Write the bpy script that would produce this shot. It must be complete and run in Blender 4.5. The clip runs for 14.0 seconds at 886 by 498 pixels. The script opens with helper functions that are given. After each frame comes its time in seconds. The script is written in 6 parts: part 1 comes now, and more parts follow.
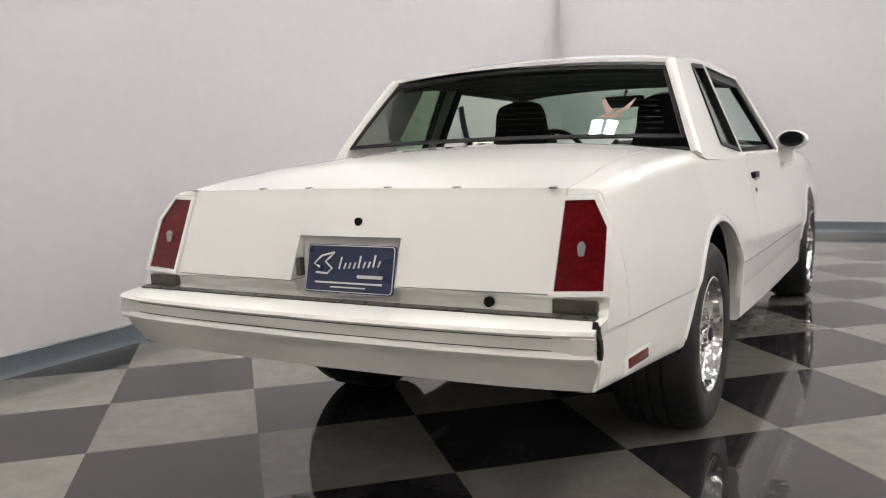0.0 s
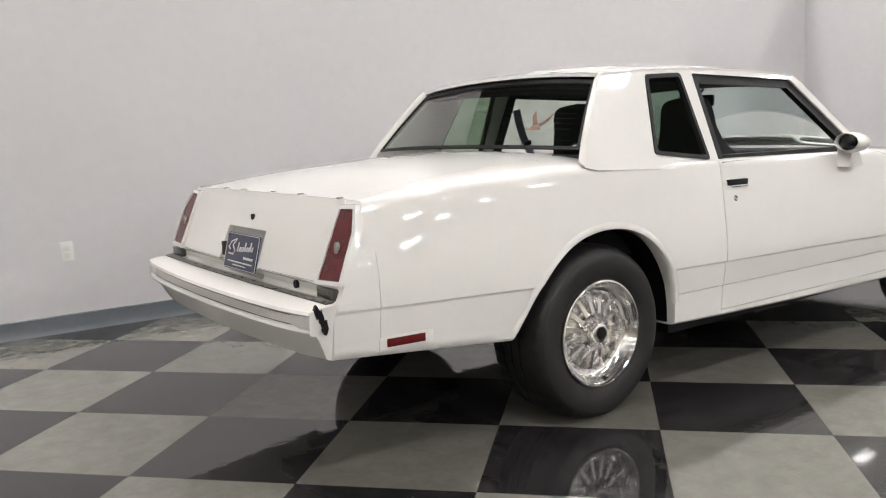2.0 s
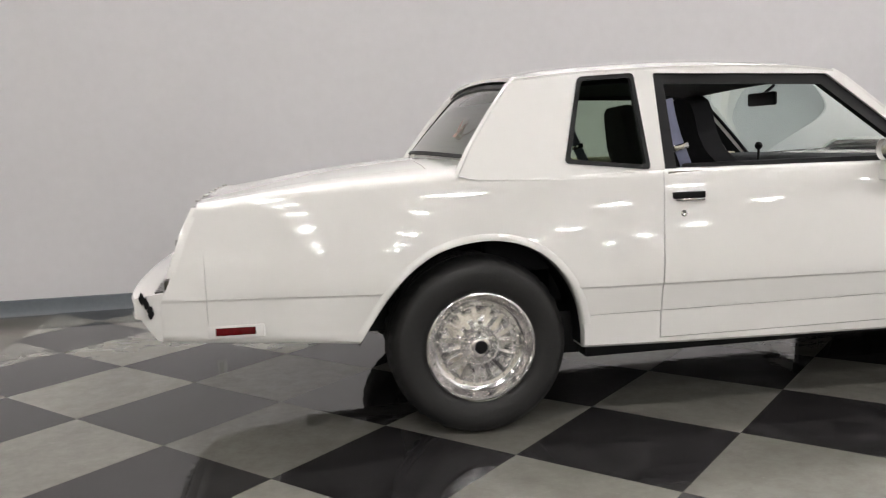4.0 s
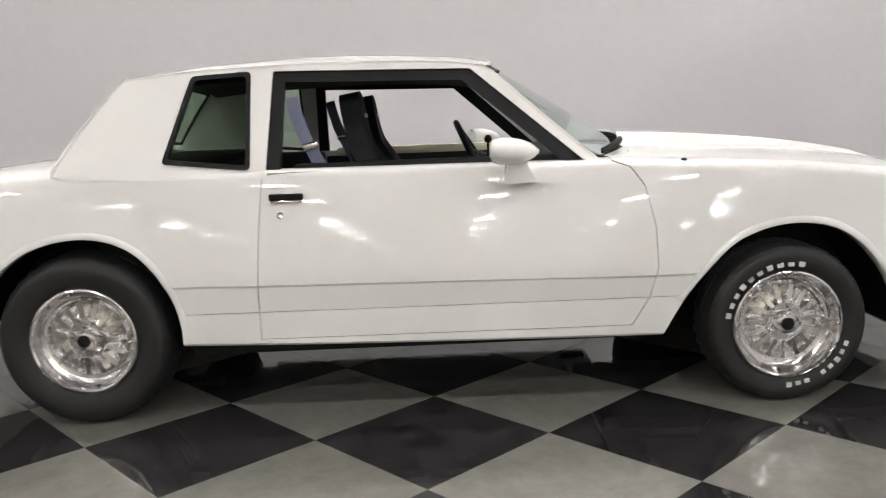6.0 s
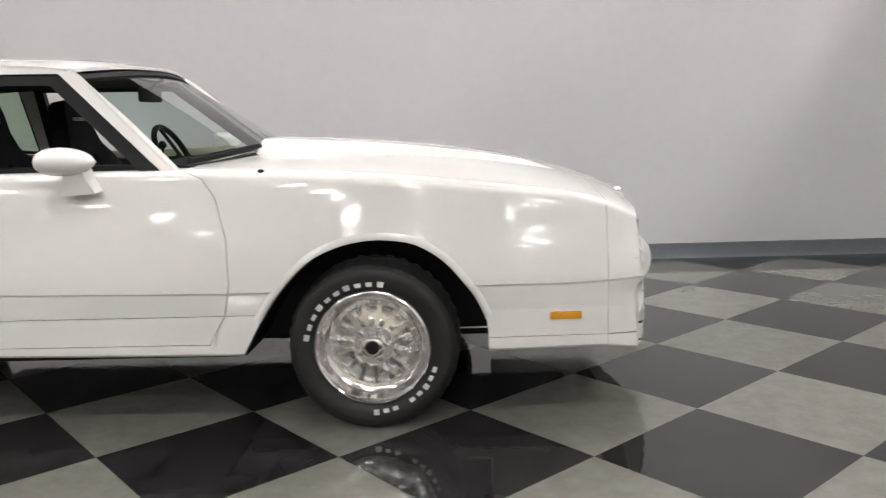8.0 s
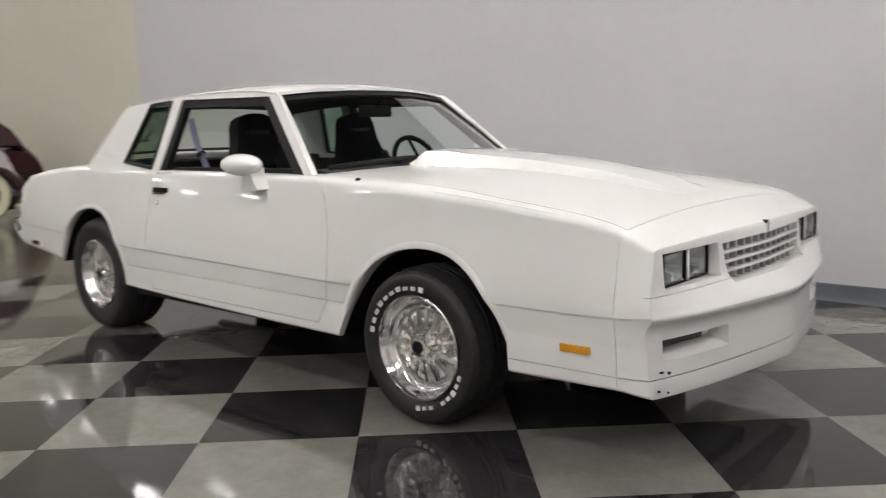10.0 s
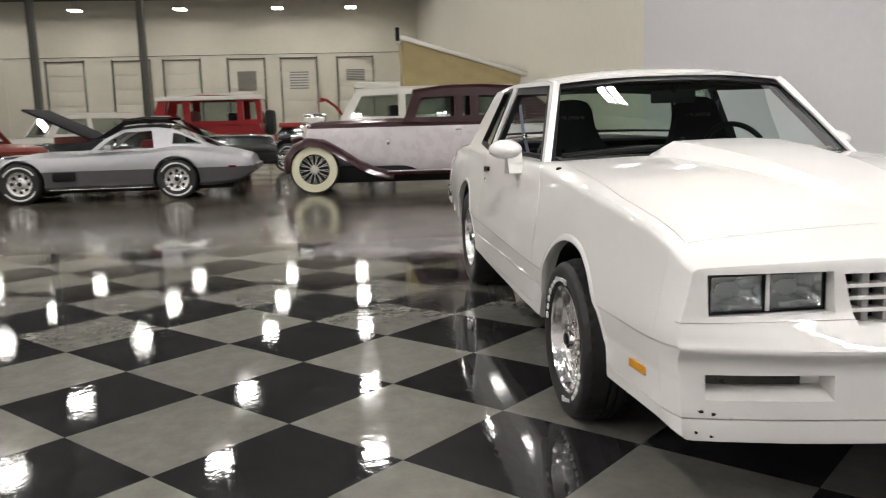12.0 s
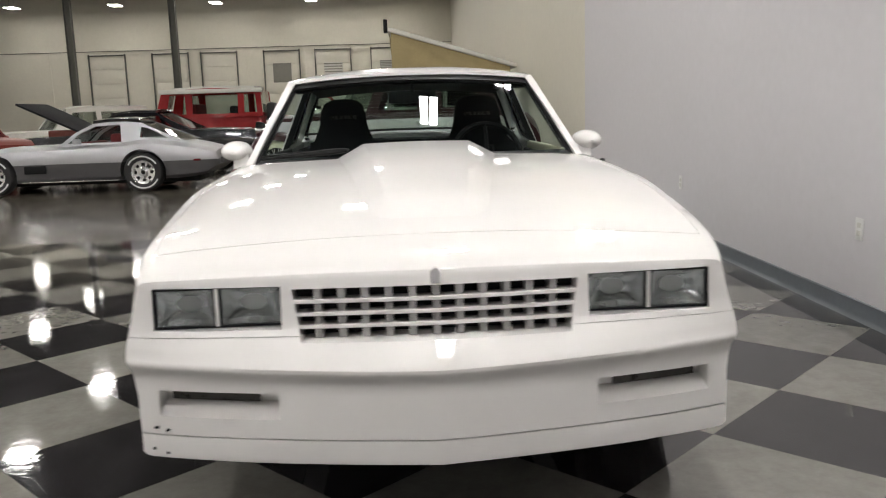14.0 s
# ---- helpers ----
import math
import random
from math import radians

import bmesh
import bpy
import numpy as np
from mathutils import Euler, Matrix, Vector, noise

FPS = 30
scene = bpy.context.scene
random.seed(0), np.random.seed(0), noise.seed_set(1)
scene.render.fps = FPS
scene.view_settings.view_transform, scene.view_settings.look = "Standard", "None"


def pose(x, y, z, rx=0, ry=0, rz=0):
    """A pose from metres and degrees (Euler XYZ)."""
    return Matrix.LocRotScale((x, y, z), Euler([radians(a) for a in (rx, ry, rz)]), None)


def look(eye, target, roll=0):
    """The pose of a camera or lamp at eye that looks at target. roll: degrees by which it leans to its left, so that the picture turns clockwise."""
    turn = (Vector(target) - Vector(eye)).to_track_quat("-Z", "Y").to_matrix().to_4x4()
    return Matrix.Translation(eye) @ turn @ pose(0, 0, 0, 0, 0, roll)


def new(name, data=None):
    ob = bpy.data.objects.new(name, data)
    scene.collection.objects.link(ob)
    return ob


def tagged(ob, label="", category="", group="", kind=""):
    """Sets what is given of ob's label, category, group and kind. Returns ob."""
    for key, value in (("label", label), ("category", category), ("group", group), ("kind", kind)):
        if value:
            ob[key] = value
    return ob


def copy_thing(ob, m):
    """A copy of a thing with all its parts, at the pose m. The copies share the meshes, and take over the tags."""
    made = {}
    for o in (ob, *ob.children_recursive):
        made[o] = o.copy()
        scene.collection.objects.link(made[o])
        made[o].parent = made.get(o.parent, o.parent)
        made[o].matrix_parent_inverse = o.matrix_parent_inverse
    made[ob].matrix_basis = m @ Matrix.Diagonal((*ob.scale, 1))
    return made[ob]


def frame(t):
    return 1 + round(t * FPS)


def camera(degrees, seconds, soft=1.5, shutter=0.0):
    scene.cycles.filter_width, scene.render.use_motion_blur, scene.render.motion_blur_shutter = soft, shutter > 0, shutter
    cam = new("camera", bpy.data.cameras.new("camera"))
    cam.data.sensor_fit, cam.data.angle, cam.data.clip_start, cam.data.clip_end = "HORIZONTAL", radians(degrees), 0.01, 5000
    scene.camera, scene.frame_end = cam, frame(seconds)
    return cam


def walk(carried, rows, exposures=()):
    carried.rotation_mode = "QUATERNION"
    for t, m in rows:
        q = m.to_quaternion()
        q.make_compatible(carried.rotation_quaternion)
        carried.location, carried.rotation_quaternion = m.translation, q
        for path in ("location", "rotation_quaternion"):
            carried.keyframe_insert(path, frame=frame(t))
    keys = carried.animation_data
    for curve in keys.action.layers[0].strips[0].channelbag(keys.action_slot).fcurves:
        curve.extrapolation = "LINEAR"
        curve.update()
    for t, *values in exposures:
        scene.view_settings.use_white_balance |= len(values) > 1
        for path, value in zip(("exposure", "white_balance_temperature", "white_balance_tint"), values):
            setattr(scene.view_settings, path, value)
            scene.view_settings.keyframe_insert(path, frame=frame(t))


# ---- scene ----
cam = camera(56.7, 14.0, soft=1.1, shutter=0.4)
PATH = [
    (0, (-2.987, -1.516, 1.057), (-1.277, -0.510, 0.807), -2.09),
    (0.5, (-2.836, -1.854, 1.060), (-1.250, -0.663, 0.803), -2.15),
    (1, (-2.727, -2.274, 1.092), (-1.250, -0.953, 0.825), -2.05),
    (1.5, (-2.547, -2.686, 1.117), (-1.255, -1.183, 0.847), -2.13),
    (2, (-2.256, -3.090, 1.132), (-1.131, -1.460, 0.856), -2.10),
    (2.2, (-2.099, -3.208, 1.115), (-1.091, -1.503, 0.843), -2.11),
    (4.3, (-0.273, -3.887, 1.131), (-0.087, -1.914, 0.859), -2.32),
    (4.5, (-0.043, -3.909, 1.159), (0.074, -1.934, 0.866), -2.34),
    (5, (0.455, -3.955, 1.172), (0.572, -1.984, 0.857), -2.19),
    (5.5, (0.983, -3.957, 1.149), (1.074, -1.983, 0.840), -2.73),
    (6, (1.482, -3.978, 1.177), (1.456, -2.005, 0.847), -2.36),
    (6.5, (1.886, -3.941, 1.167), (1.765, -1.967, 0.860), -2.19),
    (7, (2.384, -3.878, 1.143), (2.179, -1.909, 0.857), -1.98),
    (7.5, (2.819, -3.811, 1.126), (2.664, -1.838, 0.837), -2.05),
    (7.7, (2.986, -3.784, 1.161), (2.870, -1.812, 0.844), -2.15),
    (9.8, (4.826, -3.188, 1.134), (3.624, -1.616, 0.853), -1.72),
    (10, (4.960, -3.114, 1.149), (3.623, -1.655, 0.865), -1.70),
    (10.5, (5.268, -2.810, 1.154), (3.698, -1.605, 0.864), -1.61),
    (11, (5.547, -2.488, 1.163), (3.751, -1.654, 0.875), -1.52),
    (11.5, (5.731, -2.104, 1.171), (3.816, -1.613, 0.870), -1.56),
    (12, (5.838, -1.689, 1.175), (3.873, -1.479, 0.867), -1.57),
    (12.5, (5.882, -1.288, 1.176), (3.910, -1.182, 0.859), -1.59),
    (13, (5.889, -0.860, 1.177), (3.917, -0.785, 0.853), -1.61),
    (13.5, (5.919, -0.443, 1.179), (3.948, -0.341, 0.857), -1.38),
    (14, (5.914, -0.030, 1.184), (3.943, 0.038, 0.856), -1.81),
]
walk(cam, [(t, look(eye, target, roll)) for t, eye, target, roll in PATH],
     [(0, 0.37), (2.2, 0.37), (4.3, 0.26), (7.7, 0.26), (9.8, 0.02), (11.5, 0.06), (12.5, 0.36), (13.5, 0.27), (14, 0.11)])


# ---- world and exposure ----
world = bpy.data.worlds.new("world")
scene.world = world
world.use_nodes = True
world.node_tree.nodes["Background"].inputs[0].default_value = (0.72, 0.74, 0.78, 1)
world.node_tree.nodes["Background"].inputs[1].default_value = 0.02

# ---- small tools ----


def mat_nodes(name):
    m = bpy.data.materials.new(name)
    m.use_nodes = True
    t = m.node_tree
    return m, t, t.nodes["Principled BSDF"]


def node(t, kind, **values):
    n = t.nodes.new(kind)
    for k, v in values.items():
        if k in n.inputs:
            n.inputs[k].default_value = v
    return n


def ramp(t, src, stops):
    r = t.nodes.new("ShaderNodeValToRGB")
    while len(r.color_ramp.elements) < len(stops):
        r.color_ramp.elements.new(0.5)
    for e, (p, c) in zip(r.color_ramp.elements, stops):
        e.position = p
        e.color = (*c, 1) if len(c) == 3 else c
    t.links.new(src, r.inputs[0])
    return r.outputs[0]


def surface(name, color, rough=0.5, metal=0.0, coat=0.0, var=0.06, scale=6.0, bump=0.0, bump_scale=60.0, rough_var=0.05, spec=0.5, island=0.0):
    """A procedural surface: base colour broken up at two scales, roughness that varies, fine relief."""
    m, t, p = mat_nodes(name)
    tc = t.nodes.new("ShaderNodeTexCoord")
    n1 = node(t, "ShaderNodeTexNoise", Scale=scale, Detail=4.0)
    n2 = node(t, "ShaderNodeTexNoise", Scale=scale * 9, Detail=3.0)
    t.links.new(tc.outputs["Object"], n1.inputs["Vector"])
    t.links.new(tc.outputs["Object"], n2.inputs["Vector"])
    mix = t.nodes.new("ShaderNodeMath")
    mix.operation = "ADD"
    t.links.new(n1.outputs["Fac"], mix.inputs[0])
    t.links.new(n2.outputs["Fac"], mix.inputs[1])
    half = t.nodes.new("ShaderNodeMath")
    half.operation = "MULTIPLY"
    half.inputs[1].default_value = 0.5
    t.links.new(mix.outputs[0], half.inputs[0])
    lo = tuple(max(0.0, c * (1 - var)) for c in color)
    hi = tuple(min(1.0, c * (1 + var)) for c in color)
    col = ramp(t, half.outputs[0], [(0.3, lo), (0.7, hi)])
    t.links.new(col, p.inputs["Base Color"])
    rr = ramp(t, n1.outputs["Fac"], [(0.3, (max(0.0, rough - rough_var),) * 3), (0.7, (min(1.0, rough + rough_var),) * 3)])
    t.links.new(rr, p.inputs["Roughness"])
    p.inputs["Metallic"].default_value = metal
    p.inputs["Coat Weight"].default_value = coat
    p.inputs["Coat Roughness"].default_value = 0.04
    p.inputs["Specular IOR Level"].default_value = spec
    if bump:
        n3 = node(t, "ShaderNodeTexNoise", Scale=bump_scale, Detail=3.0)
        t.links.new(tc.outputs["Object"], n3.inputs["Vector"])
        b = t.nodes.new("ShaderNodeBump")
        b.inputs["Strength"].default_value = bump
        b.inputs["Distance"].default_value = 0.01
        t.links.new(n3.outputs["Fac"], b.inputs["Height"])
        t.links.new(b.outputs[0], p.inputs["Normal"])
    return m


def glass_mat(name, tint, rough=0.0, mixing=0.055):
    """Thin car glass: mostly clear and tinted, with a mirror's share of reflection."""
    m = bpy.data.materials.new(name)
    m.use_nodes = True
    t = m.node_tree
    t.nodes.clear()
    out = t.nodes.new("ShaderNodeOutputMaterial")
    tr = node(t, "ShaderNodeBsdfTransparent", Color=(*tint, 1))
    gl = node(t, "ShaderNodeBsdfGlossy", Color=(1, 1, 1, 1), Roughness=rough)
    lw = node(t, "ShaderNodeLayerWeight", Blend=0.5)
    pw = t.nodes.new("ShaderNodeMath")
    pw.operation = "POWER"
    pw.inputs[1].default_value = 4.0
    ad = t.nodes.new("ShaderNodeMath")
    ad.operation = "MULTIPLY_ADD"
    ad.inputs[1].default_value, ad.inputs[2].default_value = 0.85, mixing
    t.links.new(lw.outputs["Facing"], pw.inputs[0])
    t.links.new(pw.outputs[0], ad.inputs[0])
    mx = t.nodes.new("ShaderNodeMixShader")
    t.links.new(ad.outputs[0], mx.inputs[0])
    t.links.new(tr.outputs[0], mx.inputs[1])
    t.links.new(gl.outputs[0], mx.inputs[2])
    t.links.new(mx.outputs[0], out.inputs[0])
    return m


def glow(name, color, strength):
    m, t, p = mat_nodes(name)
    p.inputs["Base Color"].default_value = (0.8, 0.8, 0.8, 1)
    p.inputs["Emission Color"].default_value = (*color, 1)
    p.inputs["Emission Strength"].default_value = strength
    return m


def finish(me, material, angle=32):
    for m in material if isinstance(material, (list, tuple)) else [material]:
        me.materials.append(m)
    me.polygons.foreach_set("use_smooth", [True] * len(me.polygons))
    me.set_sharp_from_angle(angle=radians(angle))
    return me


def part(name, bm, material, parent=None, label="", angle=32, normals=True):
    """One mesh object from a bmesh (or a mesh), under a thing or a part."""
    if isinstance(bm, bmesh.types.BMesh):
        if normals:
            bmesh.ops.recalc_face_normals(bm, faces=bm.faces[:])
        me = bpy.data.meshes.new(name)
        bm.to_mesh(me)
        bm.free()
    else:
        me = bm
        me.name = name
    finish(me, material, angle)
    ob = new(name, me)
    if parent:
        ob.parent = parent
    if label:
        tagged(ob, label)
    return ob


def thing(name, label, category, m=None, group="", kind=""):
    e = new(name)
    e.empty_display_size = 0.2
    if m is not None:
        e.matrix_basis = m
    return tagged(e, label, category, group, kind)


def box(bm, lo, hi, bevel=0.0, m=None):
    """An axis-aligned box from corner to corner, its edges rounded by bevel."""
    lo, hi = Vector(lo), Vector(hi)
    r = bmesh.ops.create_cube(bm, size=1.0, matrix=Matrix.Translation((lo + hi) / 2) @ Matrix.Diagonal((*(hi - lo), 1)))
    vs = r["verts"]
    if bevel:
        es = list({e for v in vs for e in v.link_edges})
        rb = bmesh.ops.bevel(bm, geom=es, offset=bevel, segments=2, profile=0.6, affect="EDGES")
        vs = list({v for f in rb["faces"] for v in f.verts} | {v for v in vs if v.is_valid})
    if m is not None:
        bmesh.ops.transform(bm, matrix=m, verts=vs)
    return vs


def prism(bm, pts, axis, a, b):
    """A solid from a polygon in the two other axes, drawn from a to b along axis."""
    def at(p, w):
        return {"x": (w, p[0], p[1]), "y": (p[0], w, p[1]), "z": (p[0], p[1], w)}[axis]
    lo = [bm.verts.new(at(p, a)) for p in pts]
    hi = [bm.verts.new(at(p, b)) for p in pts]
    n = len(pts)
    bm.faces.new(lo)
    bm.faces.new(hi[::-1])
    for i in range(n):
        bm.faces.new((lo[i], hi[i], hi[(i + 1) % n], lo[(i + 1) % n]))
    return lo + hi


def lathe(bm, prof, seg=48, axis="y", centre=(0, 0, 0), close=False, cap=True):
    """A turned solid: prof is a list of (radius, along)."""
    rows = []
    c = Vector(centre)
    for r, w in prof:
        row = []
        for k in range(seg):
            a = 2 * math.pi * k / seg
            p = {"y": (r * math.cos(a), w, r * math.sin(a)), "z": (r * math.cos(a), r * math.sin(a), w), "x": (w, r * math.cos(a), r * math.sin(a))}[axis]
            row.append(bm.verts.new(c + Vector(p)))
        rows.append(row)
    pairs = list(zip(rows, rows[1:])) + ([(rows[-1], rows[0])] if close else [])
    for a, b in pairs:
        for k in range(seg):
            bm.faces.new((a[k], a[(k + 1) % seg], b[(k + 1) % seg], b[k]))
    if not close:
        for row in ((rows[0], rows[-1]) if cap else (rows[-1],)):
            if len(row) > 2:
                bm.faces.new(row)
    return [v for r in rows for v in r]


def tube(bm, pts, radius, seg=10, closed=False):
    """A round bar along points."""
    pts = [Vector(p) for p in pts]
    rows = []
    n = len(pts)
    for i, p in enumerate(pts):
        a = pts[(i - 1) % n] if closed or i else p
        b = pts[(i + 1) % n] if closed or i < n - 1 else p
        d = (b - a).normalized()
        s = d.cross(Vector((0, 0, 1)) if abs(d.z) < 0.9 else Vector((1, 0, 0))).normalized()
        u = s.cross(d)
        rr = radius[i] if isinstance(radius, (list, tuple)) else radius
        rows.append([bm.verts.new(p + rr * (math.cos(2 * math.pi * k / seg) * s + math.sin(2 * math.pi * k / seg) * u)) for k in range(seg)])
    for a, b in list(zip(rows, rows[1:])) + ([(rows[-1], rows[0])] if closed else []):
        for k in range(seg):
            bm.faces.new((a[k], a[(k + 1) % seg], b[(k + 1) % seg], b[k]))
    if not closed:
        bm.faces.new(rows[0])
        bm.faces.new(rows[-1][::-1])


def sheet(bm, rows, thick=0.0):
    """A surface from rows of points, given a thickness along its normals."""
    vs = [[bm.verts.new(p) for p in r] for r in rows]
    fs = []
    for a, b in zip(vs, vs[1:]):
        for k in range(len(a) - 1):
            fs.append(bm.faces.new((a[k], a[k + 1], b[k + 1], b[k])))
    if thick:
        bmesh.ops.recalc_face_normals(bm, faces=fs)
        bmesh.ops.solidify(bm, geom=fs, thickness=thick)
    return vs


def curve(keys):
    """A smooth function through (x, value) keys that does not overshoot."""
    xs = np.array([k[0] for k in keys], float)
    ys = np.array([k[1] for k in keys], float)
    h = np.diff(xs)
    d = np.diff(ys) / h
    m = np.zeros(len(xs))
    m[0], m[-1] = d[0], d[-1]
    for i in range(1, len(xs) - 1):
        if d[i - 1] * d[i] > 0:
            w1, w2 = 2 * h[i] + h[i - 1], h[i] + 2 * h[i - 1]
            m[i] = (w1 + w2) / (w1 / d[i - 1] + w2 / d[i])

    def f(x):
        x = min(max(x, xs[0]), xs[-1])
        i = min(int(np.searchsorted(xs, x, side="right")) - 1, len(xs) - 2)
        t = (x - xs[i]) / h[i]
        return float(ys[i] * (1 + 2 * t) * (1 - t) ** 2 + h[i] * m[i] * t * (1 - t) ** 2 + ys[i + 1] * t * t * (3 - 2 * t) + h[i] * m[i + 1] * t * t * (t - 1))
    return f


def mesh_of(bm):
    bmesh.ops.recalc_face_normals(bm, faces=bm.faces[:])
    if bm.calc_volume(signed=True) < 0:
        bmesh.ops.reverse_faces(bm, faces=bm.faces[:])
    me = bpy.data.meshes.new("work")
    bm.to_mesh(me)
    bm.free()
    return me


def carve(me, cutter, op="DIFFERENCE"):
    """The mesh with another one taken away from it, or their common part."""
    a, b = new("work", me), new("work", cutter)
    mod = a.modifiers.new("b", "BOOLEAN")
    mod.operation, mod.object, mod.solver = op, b, "EXACT"
    dg = bpy.context.evaluated_depsgraph_get()
    out = bpy.data.meshes.new_from_object(a.evaluated_get(dg))
    bpy.data.objects.remove(a)
    bpy.data.objects.remove(b)
    return out


# ---- materials ----
M_WALL = surface("wall_paint", (0.60, 0.585, 0.60), 0.55, var=0.03, scale=1.5, bump=0.05, bump_scale=90)
M_WALL_BEIGE = surface("beige_wall_paint", (0.66, 0.63, 0.535), 0.6, var=0.04, scale=0.8, bump=0.05, bump_scale=60)
M_BASE = surface("grey_vinyl_base", (0.115, 0.13, 0.145), 0.35, var=0.1, scale=4)
M_CONC = surface("polished_concrete", (0.078, 0.069, 0.055), 0.15, var=0.28, scale=0.9, rough_var=0.05, bump=0.015, bump_scale=12)
M_CEIL = surface("dark_deck", (0.02, 0.02, 0.02), 0.8)
M_STEEL_DARK = surface("painted_steel", (0.10, 0.098, 0.082), 0.5, var=0.15, scale=3)
M_LIGHT = glow("fixture_diffuser", (1.0, 0.97, 0.945), 116.0)
# same fixture, glow set weaker and warmer over the hall than the bay
M_LIGHT_HALL = glow("dimmer_hall_diffuser", (1.0, 0.955, 0.90), 69.0)
M_FIXTURE = surface("white_enamel", (0.7, 0.7, 0.68), 0.4)
M_WHITE = surface("white_car_paint", (0.765, 0.75, 0.727), 0.5, coat=1.0, var=0.012, scale=2.5, rough_var=0.04, spec=0.2)
M_WHITE.node_tree.nodes["Principled BSDF"].inputs["Coat Roughness"].default_value = 0.045
M_BLACK = surface("black_trim", (0.005, 0.005, 0.0055), 0.5, var=0.2, spec=0.2)
M_RUBBER = surface("tyre_rubber", (0.010, 0.0095, 0.0095), 0.6, var=0.25, scale=9, bump=0.08, bump_scale=150)
M_ALU = surface("polished_aluminium", (0.90, 0.88, 0.87), 0.15, metal=0.95, var=0.05, scale=14, rough_var=0.06)
M_CHROME = surface("chrome", (0.86, 0.86, 0.86), 0.05, metal=1.0, var=0.02)
M_GLASS = glass_mat("car_glass", (0.66, 0.77, 0.74), mixing=0.085)
M_GLASS_DARK = glass_mat("tinted_rear_glass", (0.62, 0.70, 0.62))


M_DULL = surface("dull_steel", (0.36, 0.35, 0.33), 0.4, metal=0.8, var=0.15)
M_CLOTH = surface("black_cloth", (0.009, 0.009, 0.0105), 0.85, spec=0.25, var=0.3, scale=30, bump=0.1, bump_scale=400)
M_DASH = surface("blue_grey_vinyl", (0.007, 0.008, 0.010), 0.7, spec=0.25, var=0.2, scale=20, bump=0.05, bump_scale=300)
M_CREAM = surface("cream_vinyl", (0.62, 0.57, 0.42), 0.5, var=0.06)
M_WEBBING = surface("webbing", (0.16, 0.17, 0.25), 0.7, var=0.15, scale=60)
M_RED = surface("red_lamp_plastic", (0.095, 0.004, 0.006), 0.12, coat=0.2, var=0.4, scale=9, spec=0.35)
M_LAMPDARK = surface("dark_lamp_plastic", (0.04, 0.038, 0.032), 0.3, var=0.3, scale=30)
M_AMBER = surface("amber_lamp_plastic", (0.62, 0.27, 0.015), 0.2, coat=0.5, var=0.2, scale=20)
M_SMOKE = surface("smoked_lamp_plastic", (0.055, 0.052, 0.04), 0.2, coat=0.4, var=0.3, scale=40)
M_REFLECTOR = surface("lamp_reflector", (0.80, 0.80, 0.79), 0.14, metal=0.92, var=0.03, scale=10)
M_GRILLEBAR = surface("pale_grey_plastic", (0.33, 0.325, 0.32), 0.4, var=0.05)
M_LAMPGLASS = glass_mat("lamp_glass", (0.82, 0.84, 0.84), 0.05)
M_NAVY = surface("navy_enamel", (0.012, 0.018, 0.06), 0.3, coat=0.3)
M_LETTER = surface("white_lettering", (0.62, 0.62, 0.61), 0.5, var=0.04)
M_DECAL = surface("decal_film", (0.24, 0.13, 0.09), 0.4, var=0.6, scale=18)


